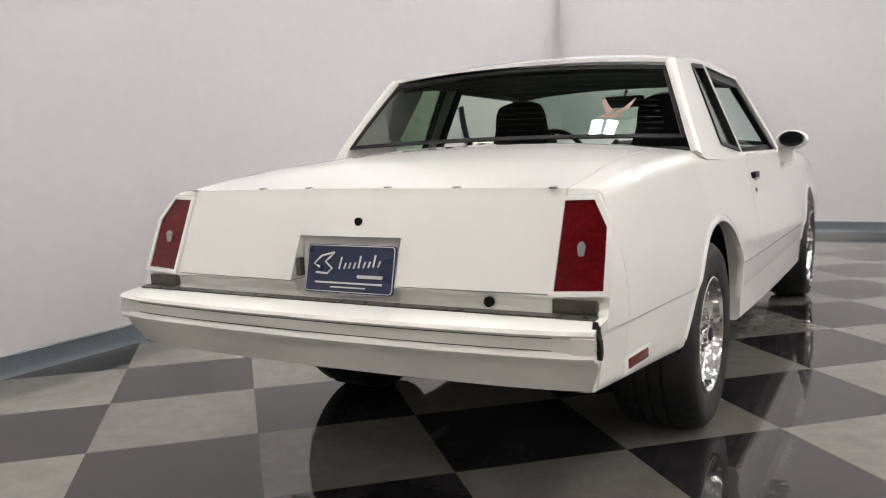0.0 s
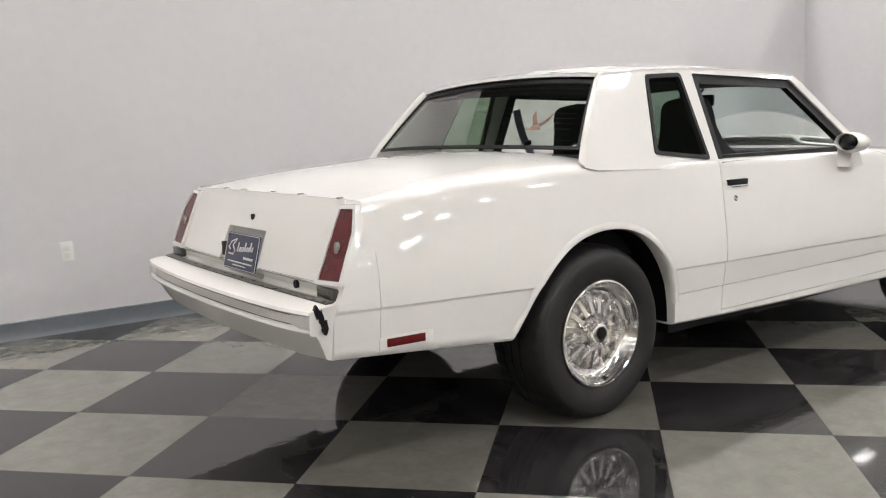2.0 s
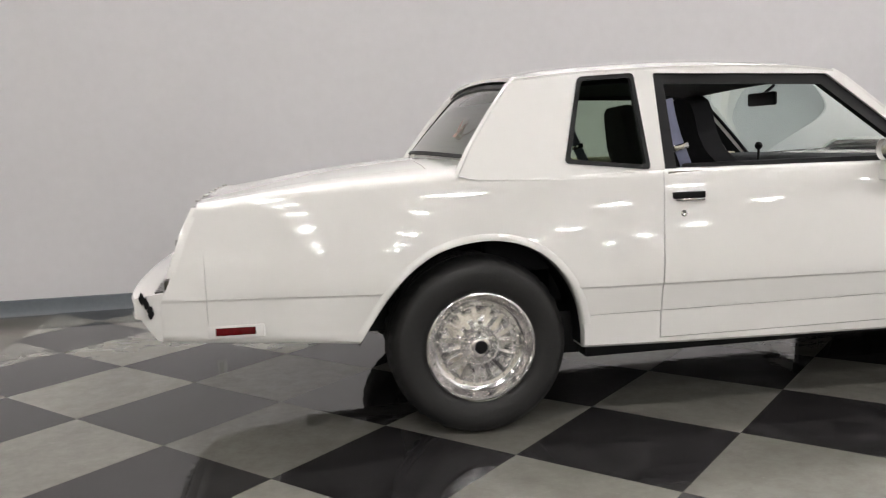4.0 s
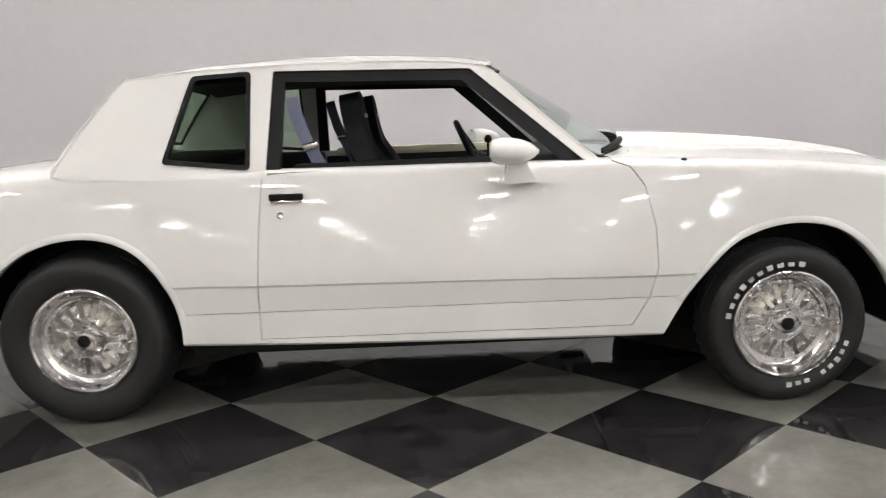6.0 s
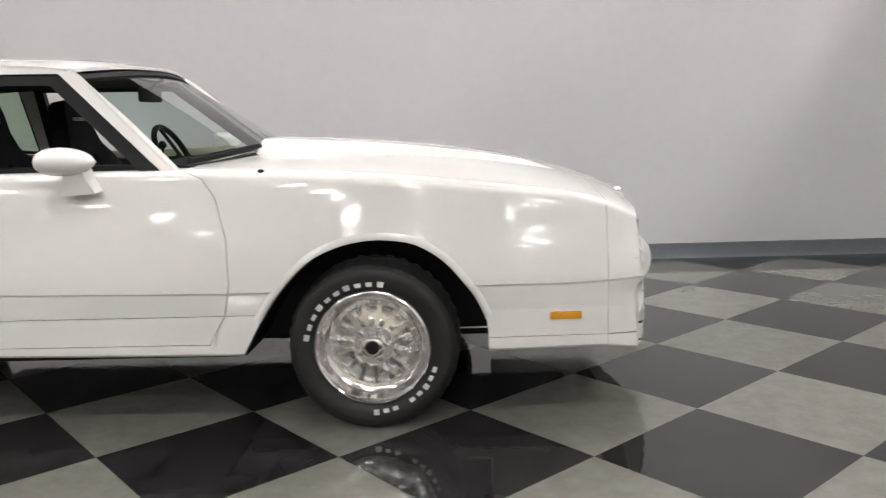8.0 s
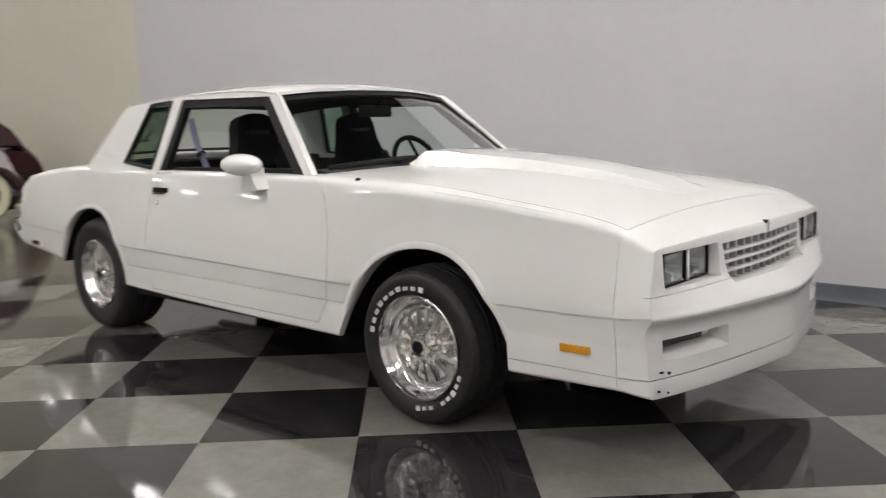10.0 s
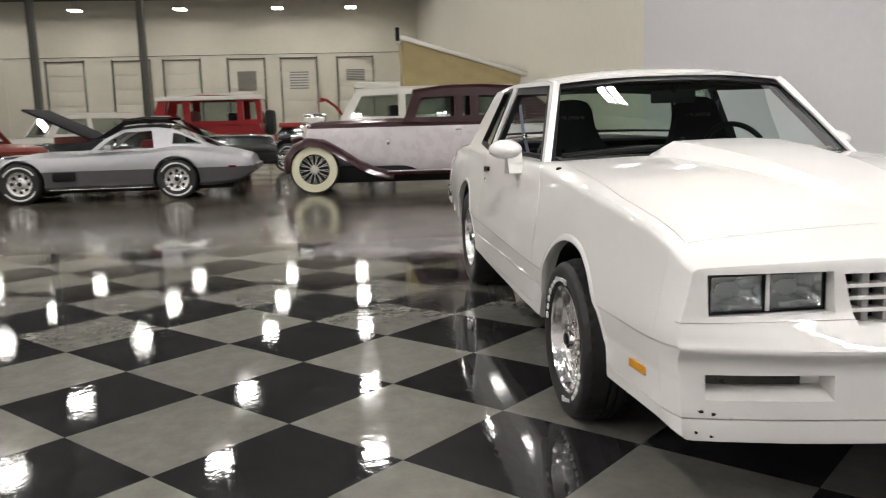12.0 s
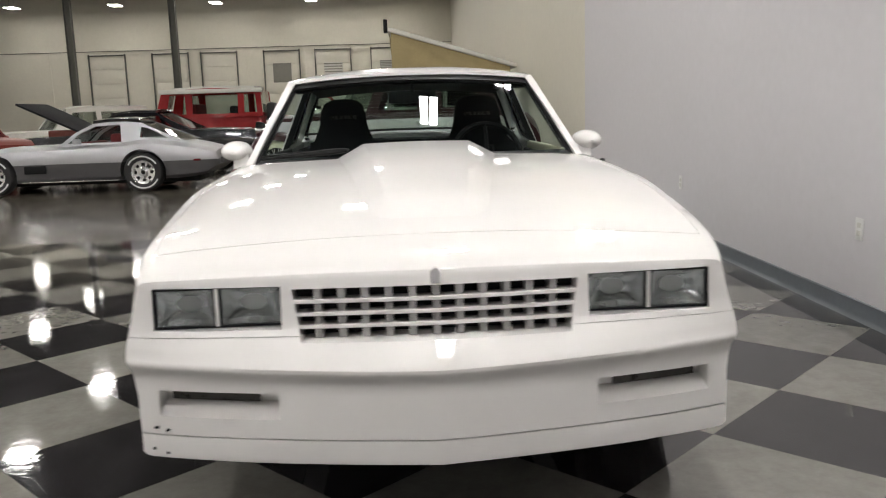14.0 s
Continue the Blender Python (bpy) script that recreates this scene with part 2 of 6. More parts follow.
def tile_mat():
    """Vinyl tile: two colours, faint chips and swirls, a waxed gloss; each tile a little different."""
    out = []
    for name, a, b, chip in (("dark_vinyl_tile", (0.011, 0.0105, 0.011), (0.034, 0.032, 0.033), (0.16, 0.15, 0.155)), ("grey_vinyl_tile", (0.148, 0.143, 0.126), (0.185, 0.179, 0.160), (0.27, 0.26, 0.24))):
        m, t, p = mat_nodes(name)
        tc = t.nodes.new("ShaderNodeTexCoord")
        oi = t.nodes.new("ShaderNodeObjectInfo")
        n1 = node(t, "ShaderNodeTexNoise", Scale=9.0, Detail=8.0, Roughness=0.74, Distortion=0.15)
        n2 = node(t, "ShaderNodeTexNoise", Scale=70.0, Detail=4.0)
        geo = t.nodes.new("ShaderNodeNewGeometry")
        for n in (n1, n2):
            t.links.new(geo.outputs["Position"], n.inputs["Vector"])
        base = ramp(t, n1.outputs["Fac"], [(0.38, a), (0.66, b)])
        spots = ramp(t, n2.outputs["Fac"], [(0.62, (0, 0, 0)), (0.78, (1, 1, 1))])
        mx = t.nodes.new("ShaderNodeMix")
        mx.data_type = "RGBA"
        mul = t.nodes.new("ShaderNodeMath")
        mul.operation = "MULTIPLY"
        mul.inputs[1].default_value = 0.3
        t.links.new(spots, mul.inputs[0])
        t.links.new(mul.outputs[0], mx.inputs[0])
        t.links.new(base, mx.inputs[6])
        mx.inputs[7].default_value = (*chip, 1)
        hs = t.nodes.new("ShaderNodeHueSaturation")
        mr = t.nodes.new("ShaderNodeMapRange")
        mr.inputs["To Min"].default_value, mr.inputs["To Max"].default_value = 0.86, 1.14
        t.links.new(oi.outputs["Random"], mr.inputs["Value"])
        t.links.new(mr.outputs[0], hs.inputs["Value"])
        t.links.new(mx.outputs[2], hs.inputs["Color"])
        t.links.new(hs.outputs[0], p.inputs["Base Color"])
        n3 = node(t, "ShaderNodeTexNoise", Scale=2.2, Detail=5.0)
        t.links.new(geo.outputs["Position"], n3.inputs["Vector"])
        rr = ramp(t, n3.outputs["Fac"], [(0.3, (0.022,) * 3), (0.75, (0.075,) * 3)])
        t.links.new(rr, p.inputs["Roughness"])
        bp = t.nodes.new("ShaderNodeBump")
        bp.inputs["Strength"].default_value, bp.inputs["Distance"].default_value = 0.13, 0.0024
        n4 = node(t, "ShaderNodeTexNoise", Scale=26.0, Detail=2.0)
        t.links.new(geo.outputs["Position"], n4.inputs["Vector"])
        t.links.new(n4.outputs["Fac"], bp.inputs["Height"])
        t.links.new(bp.outputs[0], p.inputs["Normal"])
        out.append(m)
    return out


M_TILE_DARK, M_TILE_LIGHT = tile_mat()
M_SILVER = surface("silver_car_paint", (0.36, 0.36, 0.37), 0.42, metal=0.6, coat=0.3, var=0.04)
M_GREYPAINT = surface("charcoal_car_paint", (0.085, 0.082, 0.085), 0.4, metal=0.4, coat=0.3, var=0.08)
M_MAROON = surface("maroon_car_paint", (0.026, 0.004, 0.006), 0.35, coat=0.25, spec=0.2, var=0.1)
M_LILAC = surface("pale_lilac_car_paint", (0.55, 0.51, 0.53), 0.28, coat=0.9, var=0.03)
M_REDPAINT = surface("red_car_paint", (0.22, 0.008, 0.009), 0.4, coat=0.12, spec=0.15, var=0.08)
M_BLACKPAINT = surface("black_car_paint", (0.009, 0.009, 0.011), 0.15, coat=1.0, var=0.1)
M_RUST = surface("red_brown_car_paint", (0.13, 0.022, 0.013), 0.35, coat=0.2, spec=0.2, var=0.15)
M_BLUE = surface("dark_blue_car_paint", (0.006, 0.008, 0.026), 0.2, coat=1.0, var=0.1)
M_OFFWHITE = surface("off_white_car_paint", (0.62, 0.61, 0.56), 0.35, coat=0.6, var=0.05)
M_CANVAS = surface("tan_canvas", (0.36, 0.29, 0.15), 0.9, var=0.12, scale=5, bump=0.25, bump_scale=14)
M_REDSEAT = surface("red_upholstery", (0.17, 0.012, 0.014), 0.7, var=0.15)
M_DOOR = surface("dock_door_paint", (0.66, 0.63, 0.54), 0.5, var=0.04, scale=1.0)
M_GRILLE = surface("grey_louvre", (0.24, 0.23, 0.20), 0.5, var=0.1)
M_FLAME = surface("orange_enamel", (0.30, 0.02, 0.012), 0.35, coat=0.5, var=0.2)
M_GLASS_BACK = glass_mat("smoked_car_glass", (0.80, 0.83, 0.81))

# ---- structure: hall, photo bay, floor ----
WALL_Y, WALL_X, BAY_END, HALL_Y, FAR_X, CEIL_Z = 2.36, 6.58, -5.38, 2.80, -48.0, 9.2
TILE, TURN, OX, OY = 0.6096, radians(44.462), 0.83295, 0.61994
TILE_X0, TILE_Y0 = -2.42, -8.2


EAST_X, NORTH_Y, BAY_H = 19.0, 15.0, 3.1


def structure():
    def solid(name, lo, hi, mat, label, category):
        bm = bmesh.new()
        box(bm, lo, hi)
        return tagged(part(name, bm, mat), label, category, kind="structure")
    solid("floor", (FAR_X - 0.3, -46.3, -0.30), (EAST_X + 0.3, NORTH_Y + 0.3, -0.0045), M_CONC, "polished brown-grey concrete floor of the hall", "floor")
    solid("wall_side", (BAY_END, WALL_Y, -0.0045), (WALL_X, WALL_Y + 0.16, BAY_H), M_WALL, "smooth pale lavender-grey painted studio wall beside the car", "wall")
    solid("wall_front", (WALL_X, -9.0, -0.0045), (WALL_X + 0.16, WALL_Y + 0.16, BAY_H), M_WALL, "smooth pale lavender-grey painted studio wall ahead of the car", "wall")
    solid("wall_hall", (FAR_X, HALL_Y, -0.0045), (-5.6, HALL_Y + 0.25, CEIL_Z), M_WALL_BEIGE, "tall beige painted concrete side wall of the hall", "wall")
    solid("wall_return", (-5.85, HALL_Y + 0.25, -0.0045), (-5.6, NORTH_Y, CEIL_Z), M_WALL_BEIGE, "plain beige wall behind the bay", "wall")
    solid("wall_north", (-5.85, NORTH_Y, -0.0045), (EAST_X, NORTH_Y + 0.3, CEIL_Z), M_WALL_BEIGE, "plain beige wall closing the hall", "wall")
    solid("wall_far", (FAR_X - 0.3, -46, -0.0045), (FAR_X, HALL_Y + 0.25, CEIL_Z), M_WALL_BEIGE, "far beige concrete panel wall with dock doors", "wall")
    solid("wall_south", (FAR_X - 0.3, -46.3, -0.0045), (EAST_X, -46, CEIL_Z), M_WALL_BEIGE, "plain beige wall closing the hall", "wall")
    solid("wall_end", (EAST_X, -46.3, -0.0045), (EAST_X + 0.3, NORTH_Y + 0.3, CEIL_Z), M_WALL_BEIGE, "plain beige wall closing the hall's end", "wall")
    solid("ceiling", (FAR_X - 0.3, -46.3, CEIL_Z), (EAST_X + 0.3, NORTH_Y + 0.3, CEIL_Z + 0.2), M_CEIL, "dark steel roof deck of the hall", "ceiling")
    for name, a, b, ax in (("baseboard", BAY_END, WALL_X, "x"), ("baseboard", -9.0, WALL_Y, "y")):
        bm = bmesh.new()
        prof = [(0.0, -0.0045), (0.022, -0.0045), (0.014, 0.012), (0.006, 0.03), (0.006, 0.105), (0.0, 0.112)]
        if ax == "x":
            prism(bm, [(WALL_Y - d, z) for d, z in prof], "x", a, b)
        else:
            prism(bm, [(WALL_X - d, z) for d, z in prof], "y", a, b - 0.022)
        tagged(part(name, bm, M_BASE), "blue-grey vinyl cove base along the wall", "baseboard", kind="structure")


structure()

# ---- ceiling lights ----


def ceiling_lights():
    base = thing("ceiling_light", "twin-panel white high-bay light hanging from the roof", "ceiling light", group="high-bay lights")
    bm = bmesh.new()
    box(bm, (-0.49, -0.30, 0.02), (0.49, 0.30, 0.10), 0.012)
    part("housing", bm, M_FIXTURE, base)
    for y in (-0.165, 0.165):
        bm = bmesh.new()
        box(bm, (-0.45, y - 0.115, 0.0), (0.45, y + 0.115, 0.018))
        part("diffuser", bm, M_LIGHT, base, "glowing white diffuser")
    for x in (-0.3, 0.3):
        bm = bmesh.new()
        tube(bm, [(x, 0, 0.1), (x, 0, CEIL_Z - 8.0)], 0.006, 6)
        part("hanger", bm, M_STEEL_DARK, base)
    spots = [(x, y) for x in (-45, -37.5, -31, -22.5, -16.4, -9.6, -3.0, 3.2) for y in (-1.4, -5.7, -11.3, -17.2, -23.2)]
    # unseen north and east lamps, added to brighten the bay over its walls
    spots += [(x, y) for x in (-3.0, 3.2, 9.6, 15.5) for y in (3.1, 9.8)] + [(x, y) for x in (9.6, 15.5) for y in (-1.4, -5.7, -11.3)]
    # unseen rows carrying the grid on, added for streaks along the coupe's flank
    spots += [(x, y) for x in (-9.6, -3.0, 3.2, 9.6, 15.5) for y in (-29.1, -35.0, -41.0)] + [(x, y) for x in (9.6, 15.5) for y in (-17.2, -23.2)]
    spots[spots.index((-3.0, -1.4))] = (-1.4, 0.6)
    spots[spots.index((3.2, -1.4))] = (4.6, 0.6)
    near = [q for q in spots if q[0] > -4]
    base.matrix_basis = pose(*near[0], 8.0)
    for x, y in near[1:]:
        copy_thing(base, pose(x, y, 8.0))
    # fixtures beyond the bay get the weaker glow
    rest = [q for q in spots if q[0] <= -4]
    dim_base = copy_thing(base, pose(*rest[0], 8.0))
    for ob in dim_base.children:
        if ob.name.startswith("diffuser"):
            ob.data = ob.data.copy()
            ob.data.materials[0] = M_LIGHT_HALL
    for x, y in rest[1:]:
        copy_thing(dim_base, pose(x, y, 8.0))


ceiling_lights()


def far_wall():
    """Dock doors with louvred lights, a conduit, and the two steel columns before them."""
    x = FAR_X
    tops = 5.48
    for k, (y, light) in enumerate(((-19.0, 0), (-15.05, 0), (-12.0, 0), (-8.05, 1), (-4.8, 2), (-1.25, 2))):
        d = thing("dock_door", "closed beige sectional dock door with a louvred light" if light else "closed beige sectional dock door in the far wall", "dock door", pose(x, y, -0.0045), group="dock doors")
        w = 1.13
        bm = bmesh.new()
        for i in range(6):
            box(bm, (0.0, -w + 0.08, i * 0.9 + 0.01), (0.05, w - 0.08, i * 0.9 + 0.89), 0.012)
        part("door_leaf", bm, M_DOOR, d, "ribbed sectional door panels")
        for s in (-1, 1):
            bm = bmesh.new()
            box(bm, (0.0, s * w - 0.03, 0.0), (0.12, s * w + 0.03, 5.45))
            part("door_track", bm, M_STEEL_DARK, d)
        bm = bmesh.new()
        box(bm, (0.0, -w, 5.33), (0.18, w, 5.40), 0.02)
        part("door_header", bm, M_STEEL_DARK, d)
        if light:
            bm = bmesh.new()
            zc, h = (4.0, 0.60) if k == 3 else ((3.98, 0.58) if k == 4 else (4.25, 0.36))
            box(bm, (0.05, -0.58, zc - h), (0.07, 0.58, zc + h))
            pane = part("door_light", bm, M_GRILLE if light == 1 else M_OFFWHITE, d, "louvred window in the door")
            for i in range(7):
                bm = bmesh.new()
                z = zc - h + (i + 0.5) * 2 * h / 7
                box(bm, (0.07, -0.58, z - 0.035), (0.10, 0.58, z + 0.035))
                part("slat", bm, M_GRILLE, pane)
    bm = bmesh.new()
    tube(bm, [(x + 0.08, -45, 5.62), (x + 0.08, HALL_Y - 0.05, 5.62)], 0.022, 6)
    tagged(part("conduit", bm, M_STEEL_DARK), "thin dark conduit run along the far wall", "conduit")
    for y in (-22.6, -14.2, -10.3, -6.6, -3.2, 1.0):
        bm = bmesh.new()
        box(bm, (x, y - 0.05, 0), (x + 0.03, y + 0.05, 5.6))
        tagged(part("downpipe", bm, M_WALL_BEIGE), "beige joint cover strip on the far wall", "wall strip")
    for y in (-16.7, -11.6):
        c = thing("column", "dark green-grey steel roof column with a yellow foot sleeve", "column", pose(-36.6, y, -0.0045), group="columns")
        bm = bmesh.new()
        box(bm, (-0.15, -0.16, 0.02), (0.15, -0.13, CEIL_Z))
        box(bm, (-0.15, 0.13, 0.02), (0.15, 0.16, CEIL_Z))
        box(bm, (-0.02, -0.13, 0.02), (0.02, 0.13, CEIL_Z))
        part("shaft", bm, M_STEEL_DARK, c)
        bm = bmesh.new()
        box(bm, (-0.25, -0.25, 0), (0.25, 0.25, 0.02))
        part("base_plate", bm, M_STEEL_DARK, c)
    # open steel joists under the roof deck
    for xj in (-44.0, -40.0, -36.6):
        j = thing("roof_joist", "dark open-web steel joist under the roof deck", "joist", pose(xj, 0, 0), group="roof joists")
        for z in (CEIL_Z - 0.06, CEIL_Z - 0.75):
            bm = bmesh.new()
            box(bm, (-0.06, -45.9, z - 0.05), (0.06, HALL_Y, z + 0.05))
            part("chord", bm, M_STEEL_DARK, j)
        bm = bmesh.new()
        n = 64
        pts = [(0, lerp_y, CEIL_Z - (0.1 if i % 2 else 0.72)) for i, lerp_y in enumerate(np.linspace(-45.8, HALL_Y - 0.1, n))]
        tube(bm, pts, 0.03, 5)
        part("web", bm, M_STEEL_DARK, j)


far_wall()


def outlets():
    for x, z in ((-1.31, 0.503), (1.64, 0.496)):
        o = thing("outlet", "white plastic wall outlet plate", "outlet", pose(x, WALL_Y, z), group="outlets")
        bm = bmesh.new()
        box(bm, (-0.037, -0.007, -0.06), (0.037, -0.0005, 0.06), 0.003)
        part("plate", bm, M_FIXTURE, o)
        for dz in (-0.022, 0.022):
            bm = bmesh.new()
            box(bm, (-0.017, -0.010, dz - 0.014), (0.017, -0.006, dz + 0.014), 0.002)
            part("socket", bm, M_OFFWHITE, o)


outlets()

# ---- the white coupe ----
def lerp(a, b, t):
    return a + (b - a) * t


W_KEYS = curve([(-1.10, 0.800), (-0.8, 0.822), (-0.4, 0.848), (0.3, 0.870), (1.2, 0.888), (2.2, 0.899), (2.8, 0.897), (3.2, 0.884), (3.45, 0.874), (3.60, 0.869), (3.70, 0.861), (3.76, 0.847)])
ZS_KEYS = curve([(-1.10, 0.933), (-0.6, 0.974), (-0.2, 0.990), (0.0, 0.992), (0.4, 0.990), (0.8, 0.984), (1.9, 0.972), (2.1, 0.966), (2.4, 0.948), (2.8, 0.920), (3.2, 0.876), (3.6, 0.816), (3.7, 0.784), (3.76, 0.755)])
ZC_KEYS = curve([(-1.10, 0.940), (-0.95, 0.960), (-0.6, 1.008), (-0.25, 1.045), (-0.05, 1.055), (0.2, 1.03), (0.8, 0.985), (1.9, 0.978), (2.2, 1.000), (2.5, 0.994), (2.8, 0.978), (3.2, 0.934), (3.5, 0.874), (3.65, 0.828), (3.72, 0.804), (3.76, 0.772)])
ZB_KEYS = curve([(-1.10, 0.445), (-0.98, 0.435), (-0.46, 0.392), (-0.44, 0.39), (0.40, 0.312), (2.26, 0.284), (3.17, 0.280), (3.60, 0.284), (3.76, 0.270)])


ZK_KEYS = curve([(-1.10, 0.600), (-0.4, 0.580), (0.3, 0.556), (1.5, 0.540), (2.3, 0.530), (3.2, 0.534), (3.76, 0.532)])


def half_section(x):
    """Half of the body's outline across the car at x, from the underside's middle to the top's middle."""
    w, zs, zc, zb, zk = W_KEYS(x), ZS_KEYS(x), ZC_KEYS(x), ZB_KEYS(x), ZK_KEYS(x)
    lo = max(0.438, zb + 0.034)
    low = [(0.0, zb - 0.004), (0.55, zb - 0.002), (w * 0.94, zb), (w * 0.960, zb + 0.002), (w * 0.972, zb + 0.012), (w * 0.978, lo - 0.004), (w * 0.978, lo)]
    low += [(w * (0.980 + 0.012 * f), lerp(lo, zk - 0.010, f)) for f in (0.2, 0.38, 0.55, 0.7, 0.82, 0.92, 1.0)]
    low += [(w * 0.9925, zk - 0.007), (w * 0.9985, zk)]
    # how far the flank leans in over the crease: tail, doors, front fenders
    fs = (0.0, 0.06, 0.136, 0.25, 0.364, 0.48, 0.59, 0.71, 0.82, 0.93, 0.985)
    tail = (0.9985, 0.9995, 0.999, 0.996, 0.991, 0.983, 0.975, 0.966, 0.957, 0.945, 0.929, 0.880)
    door = (0.9985, 0.9985, 0.996, 0.9892, 0.9808, 0.971, 0.9605, 0.949, 0.937, 0.923, 0.908, 0.85)
    fend = (0.9985, 0.9988, 0.9968, 0.9914, 0.9847, 0.9768, 0.9690, 0.9615, 0.955, 0.948, 0.939, 0.893)
    k = min(1.0, max(0.0, (x - 1.7) / 1.3))
    k = k * k * (3 - 2 * k)
    r = min(1.0, max(0.0, (-0.1 - x) / 0.7))
    full = [lerp(lerp(d, t, r), q, k) for t, d, q in zip(tail, door, fend)]
    mid = [(w * g, zk + f * (zs - zk)) for f, g in zip(fs, full)]
    mid += [(w * full[-1], zs + (zc - zs) * 0.25), (w * 0.66, zs + (zc - zs) * 0.62), (w * 0.40, zs + (zc - zs) * 0.88), (w * 0.18, zs + (zc - zs) * 0.98), (0.0, zc)]
    pts = list(low[:-1])
    n = len(mid)
    for i in range(n - 1):
        p0 = np.array(mid[max(i - 1, 0)])
        p1, p2 = np.array(mid[i]), np.array(mid[i + 1])
        p3 = np.array(mid[min(i + 2, n - 1)]) if i + 2 < n else np.array((-mid[n - 2][0], mid[n - 2][1]))
        for s in range(2):
            t = s / 2
            q = 0.5 * (2 * p1 + (p2 - p0) * t + (2 * p0 - 5 * p1 + 4 * p2 - p3) * t * t + (3 * p1 - p0 - 3 * p2 + p3) * t ** 3)
            pts.append((float(q[0]), float(q[1])))
    pts.append(mid[-1])
    return pts


FRONT_X = curve([(0.235, 3.862), (0.318, 3.878), (0.345, 3.876), (0.440, 3.864), (0.468, 3.862), (0.490, 3.868), (0.510, 3.884), (0.522, 3.893), (0.530, 3.894), (0.540, 3.887), (0.562, 3.863), (0.585, 3.836), (0.596, 3.823), (0.606, 3.811), (0.614, 3.802), (0.628, 3.792), (0.735, 3.774), (0.760, 3.768), (0.780, 3.758), (0.810, 3.744)])
FRONT_BOW = curve([(0.23, 0.148), (0.53, 0.145), (0.58, 0.104), (0.63, 0.062), (0.82, 0.050)])


def chevron(y):
    """The plan of the nose: two nearly straight halves that meet in a blunt point."""
    v = abs(y / 0.8)
    return 0.62 * (math.sqrt(v * v + 0.0025) - 0.05) + 0.38 * v * v


REAR_X = curve([(0.40, -1.182), (0.58, -1.180), (0.62, -1.167), (0.66, -1.148), (0.70, -1.134), (0.80, -1.096), (0.88, -1.058), (0.93, -1.032), (1.0, -1.008)])


def bend(p):
    """Slopes and bows the two ends of the lofted body."""
    x, y, z = p
    if x > 3.45:
        k = ((x - 3.45) / (3.76 - 3.45)) ** 1.5
        rise = min(1.0, max(0.0, (z - 0.45) / 0.05)) * min(1.0, max(0.0, (0.65 - z) / 0.09))
        x += k * (FRONT_X(z) - 3.76 - FRONT_BOW(z) * chevron(y) - 0.012 * abs(y / 0.8) ** 8)
        z += 0.012 * k * rise * (y / 0.8) ** 2
    if x < -0.6:
        k = (-0.6 - x) / 0.5
        x += k * (REAR_X(z) + 1.10 + 0.03 * (y / 0.8) ** 2)
    return (x, y, z)


def body_mesh():
    xs = list(np.arange(-1.10, 3.40, 0.05)) + [3.40, 3.46, 3.52, 3.57, 3.61, 3.65, 3.68, 3.705, 3.725, 3.74, 3.75, 3.757, 3.76]
    bm = bmesh.new()
    rings = []
    for x in xs:
        h = half_section(x)
        ring = [bm.verts.new(bend((x, y, z))) for y, z in h] + [bm.verts.new(bend((x, -y, z))) for y, z in h[-2:0:-1]]
        rings.append(ring)
    n = len(rings[0])
    for a, b in zip(rings, rings[1:]):
        for k in range(n):
            bm.faces.new((a[k], a[(k + 1) % n], b[(k + 1) % n], b[k]))
    for ring, x in ((rings[0], xs[0]), (rings[-1], xs[-1])):
        h = half_section(x)
        cols = 24
        rows = []
        for i in range(len(h)):
            if i in (0, len(h) - 1):
                rows.append([ring[i]])
                continue
            y, z = h[i]
            row = [ring[i]]
            for c in range(1, cols):
                row.append(bm.verts.new(bend((x, y * (1 - 2 * c / cols), z))))
            row.append(ring[n - i])
            rows.append(row)
        for a, b in zip(rows, rows[1:]):
            if len(a) == 1 or len(b) == 1:
                one, many = (a[0], b) if len(a) == 1 else (b[0], a)
                for c in range(cols):
                    bm.faces.new((one, many[c], many[c + 1]))
            else:
                for c in range(cols):
                    bm.faces.new((a[c], a[c + 1], b[c + 1], b[c]))
    return mesh_of(bm)


REAR_ARCH = [(-0.62, 0.20), (-0.462, 0.385), (-0.425, 0.445), (-0.365, 0.535), (-0.30, 0.615), (-0.235, 0.67), (-0.16, 0.713), (-0.06, 0.742), (0.05, 0.75), (0.15, 0.733), (0.235, 0.693), (0.30, 0.633), (0.35, 0.56), (0.385, 0.475), (0.400, 0.38), (0.400, 0.20)]
FRONT_ARCH = [(2.16, 0.20), (2.262, 0.278), (2.34, 0.415), (2.42, 0.525), (2.52, 0.627), (2.62, 0.678), (2.72, 0.702), (2.82, 0.704), (2.92, 0.684), (3.01, 0.63), (3.075, 0.56), (3.13, 0.48), (3.168, 0.39), (3.172, 0.20)]


def eased(pts, n=3):
    """The line through the points, rounded between them; the first and last legs stay straight."""
    out = [pts[0]]
    q = pts[1:-1]
    for i in range(len(q) - 1):
        p0, p1, p2, p3 = [np.array(v) for v in (q[max(i - 1, 0)], q[i], q[i + 1], q[min(i + 2, len(q) - 1)])]
        for k in range(n):
            t = k / n
            v = 0.5 * (2 * p1 + (p2 - p0) * t + (2 * p0 - 5 * p1 + 4 * p2 - p3) * t * t + (3 * p1 - p0 - 3 * p2 + p3) * t ** 3)
            out.append((float(v[0]), float(v[1])))
    return out + [q[-1], pts[-1]]


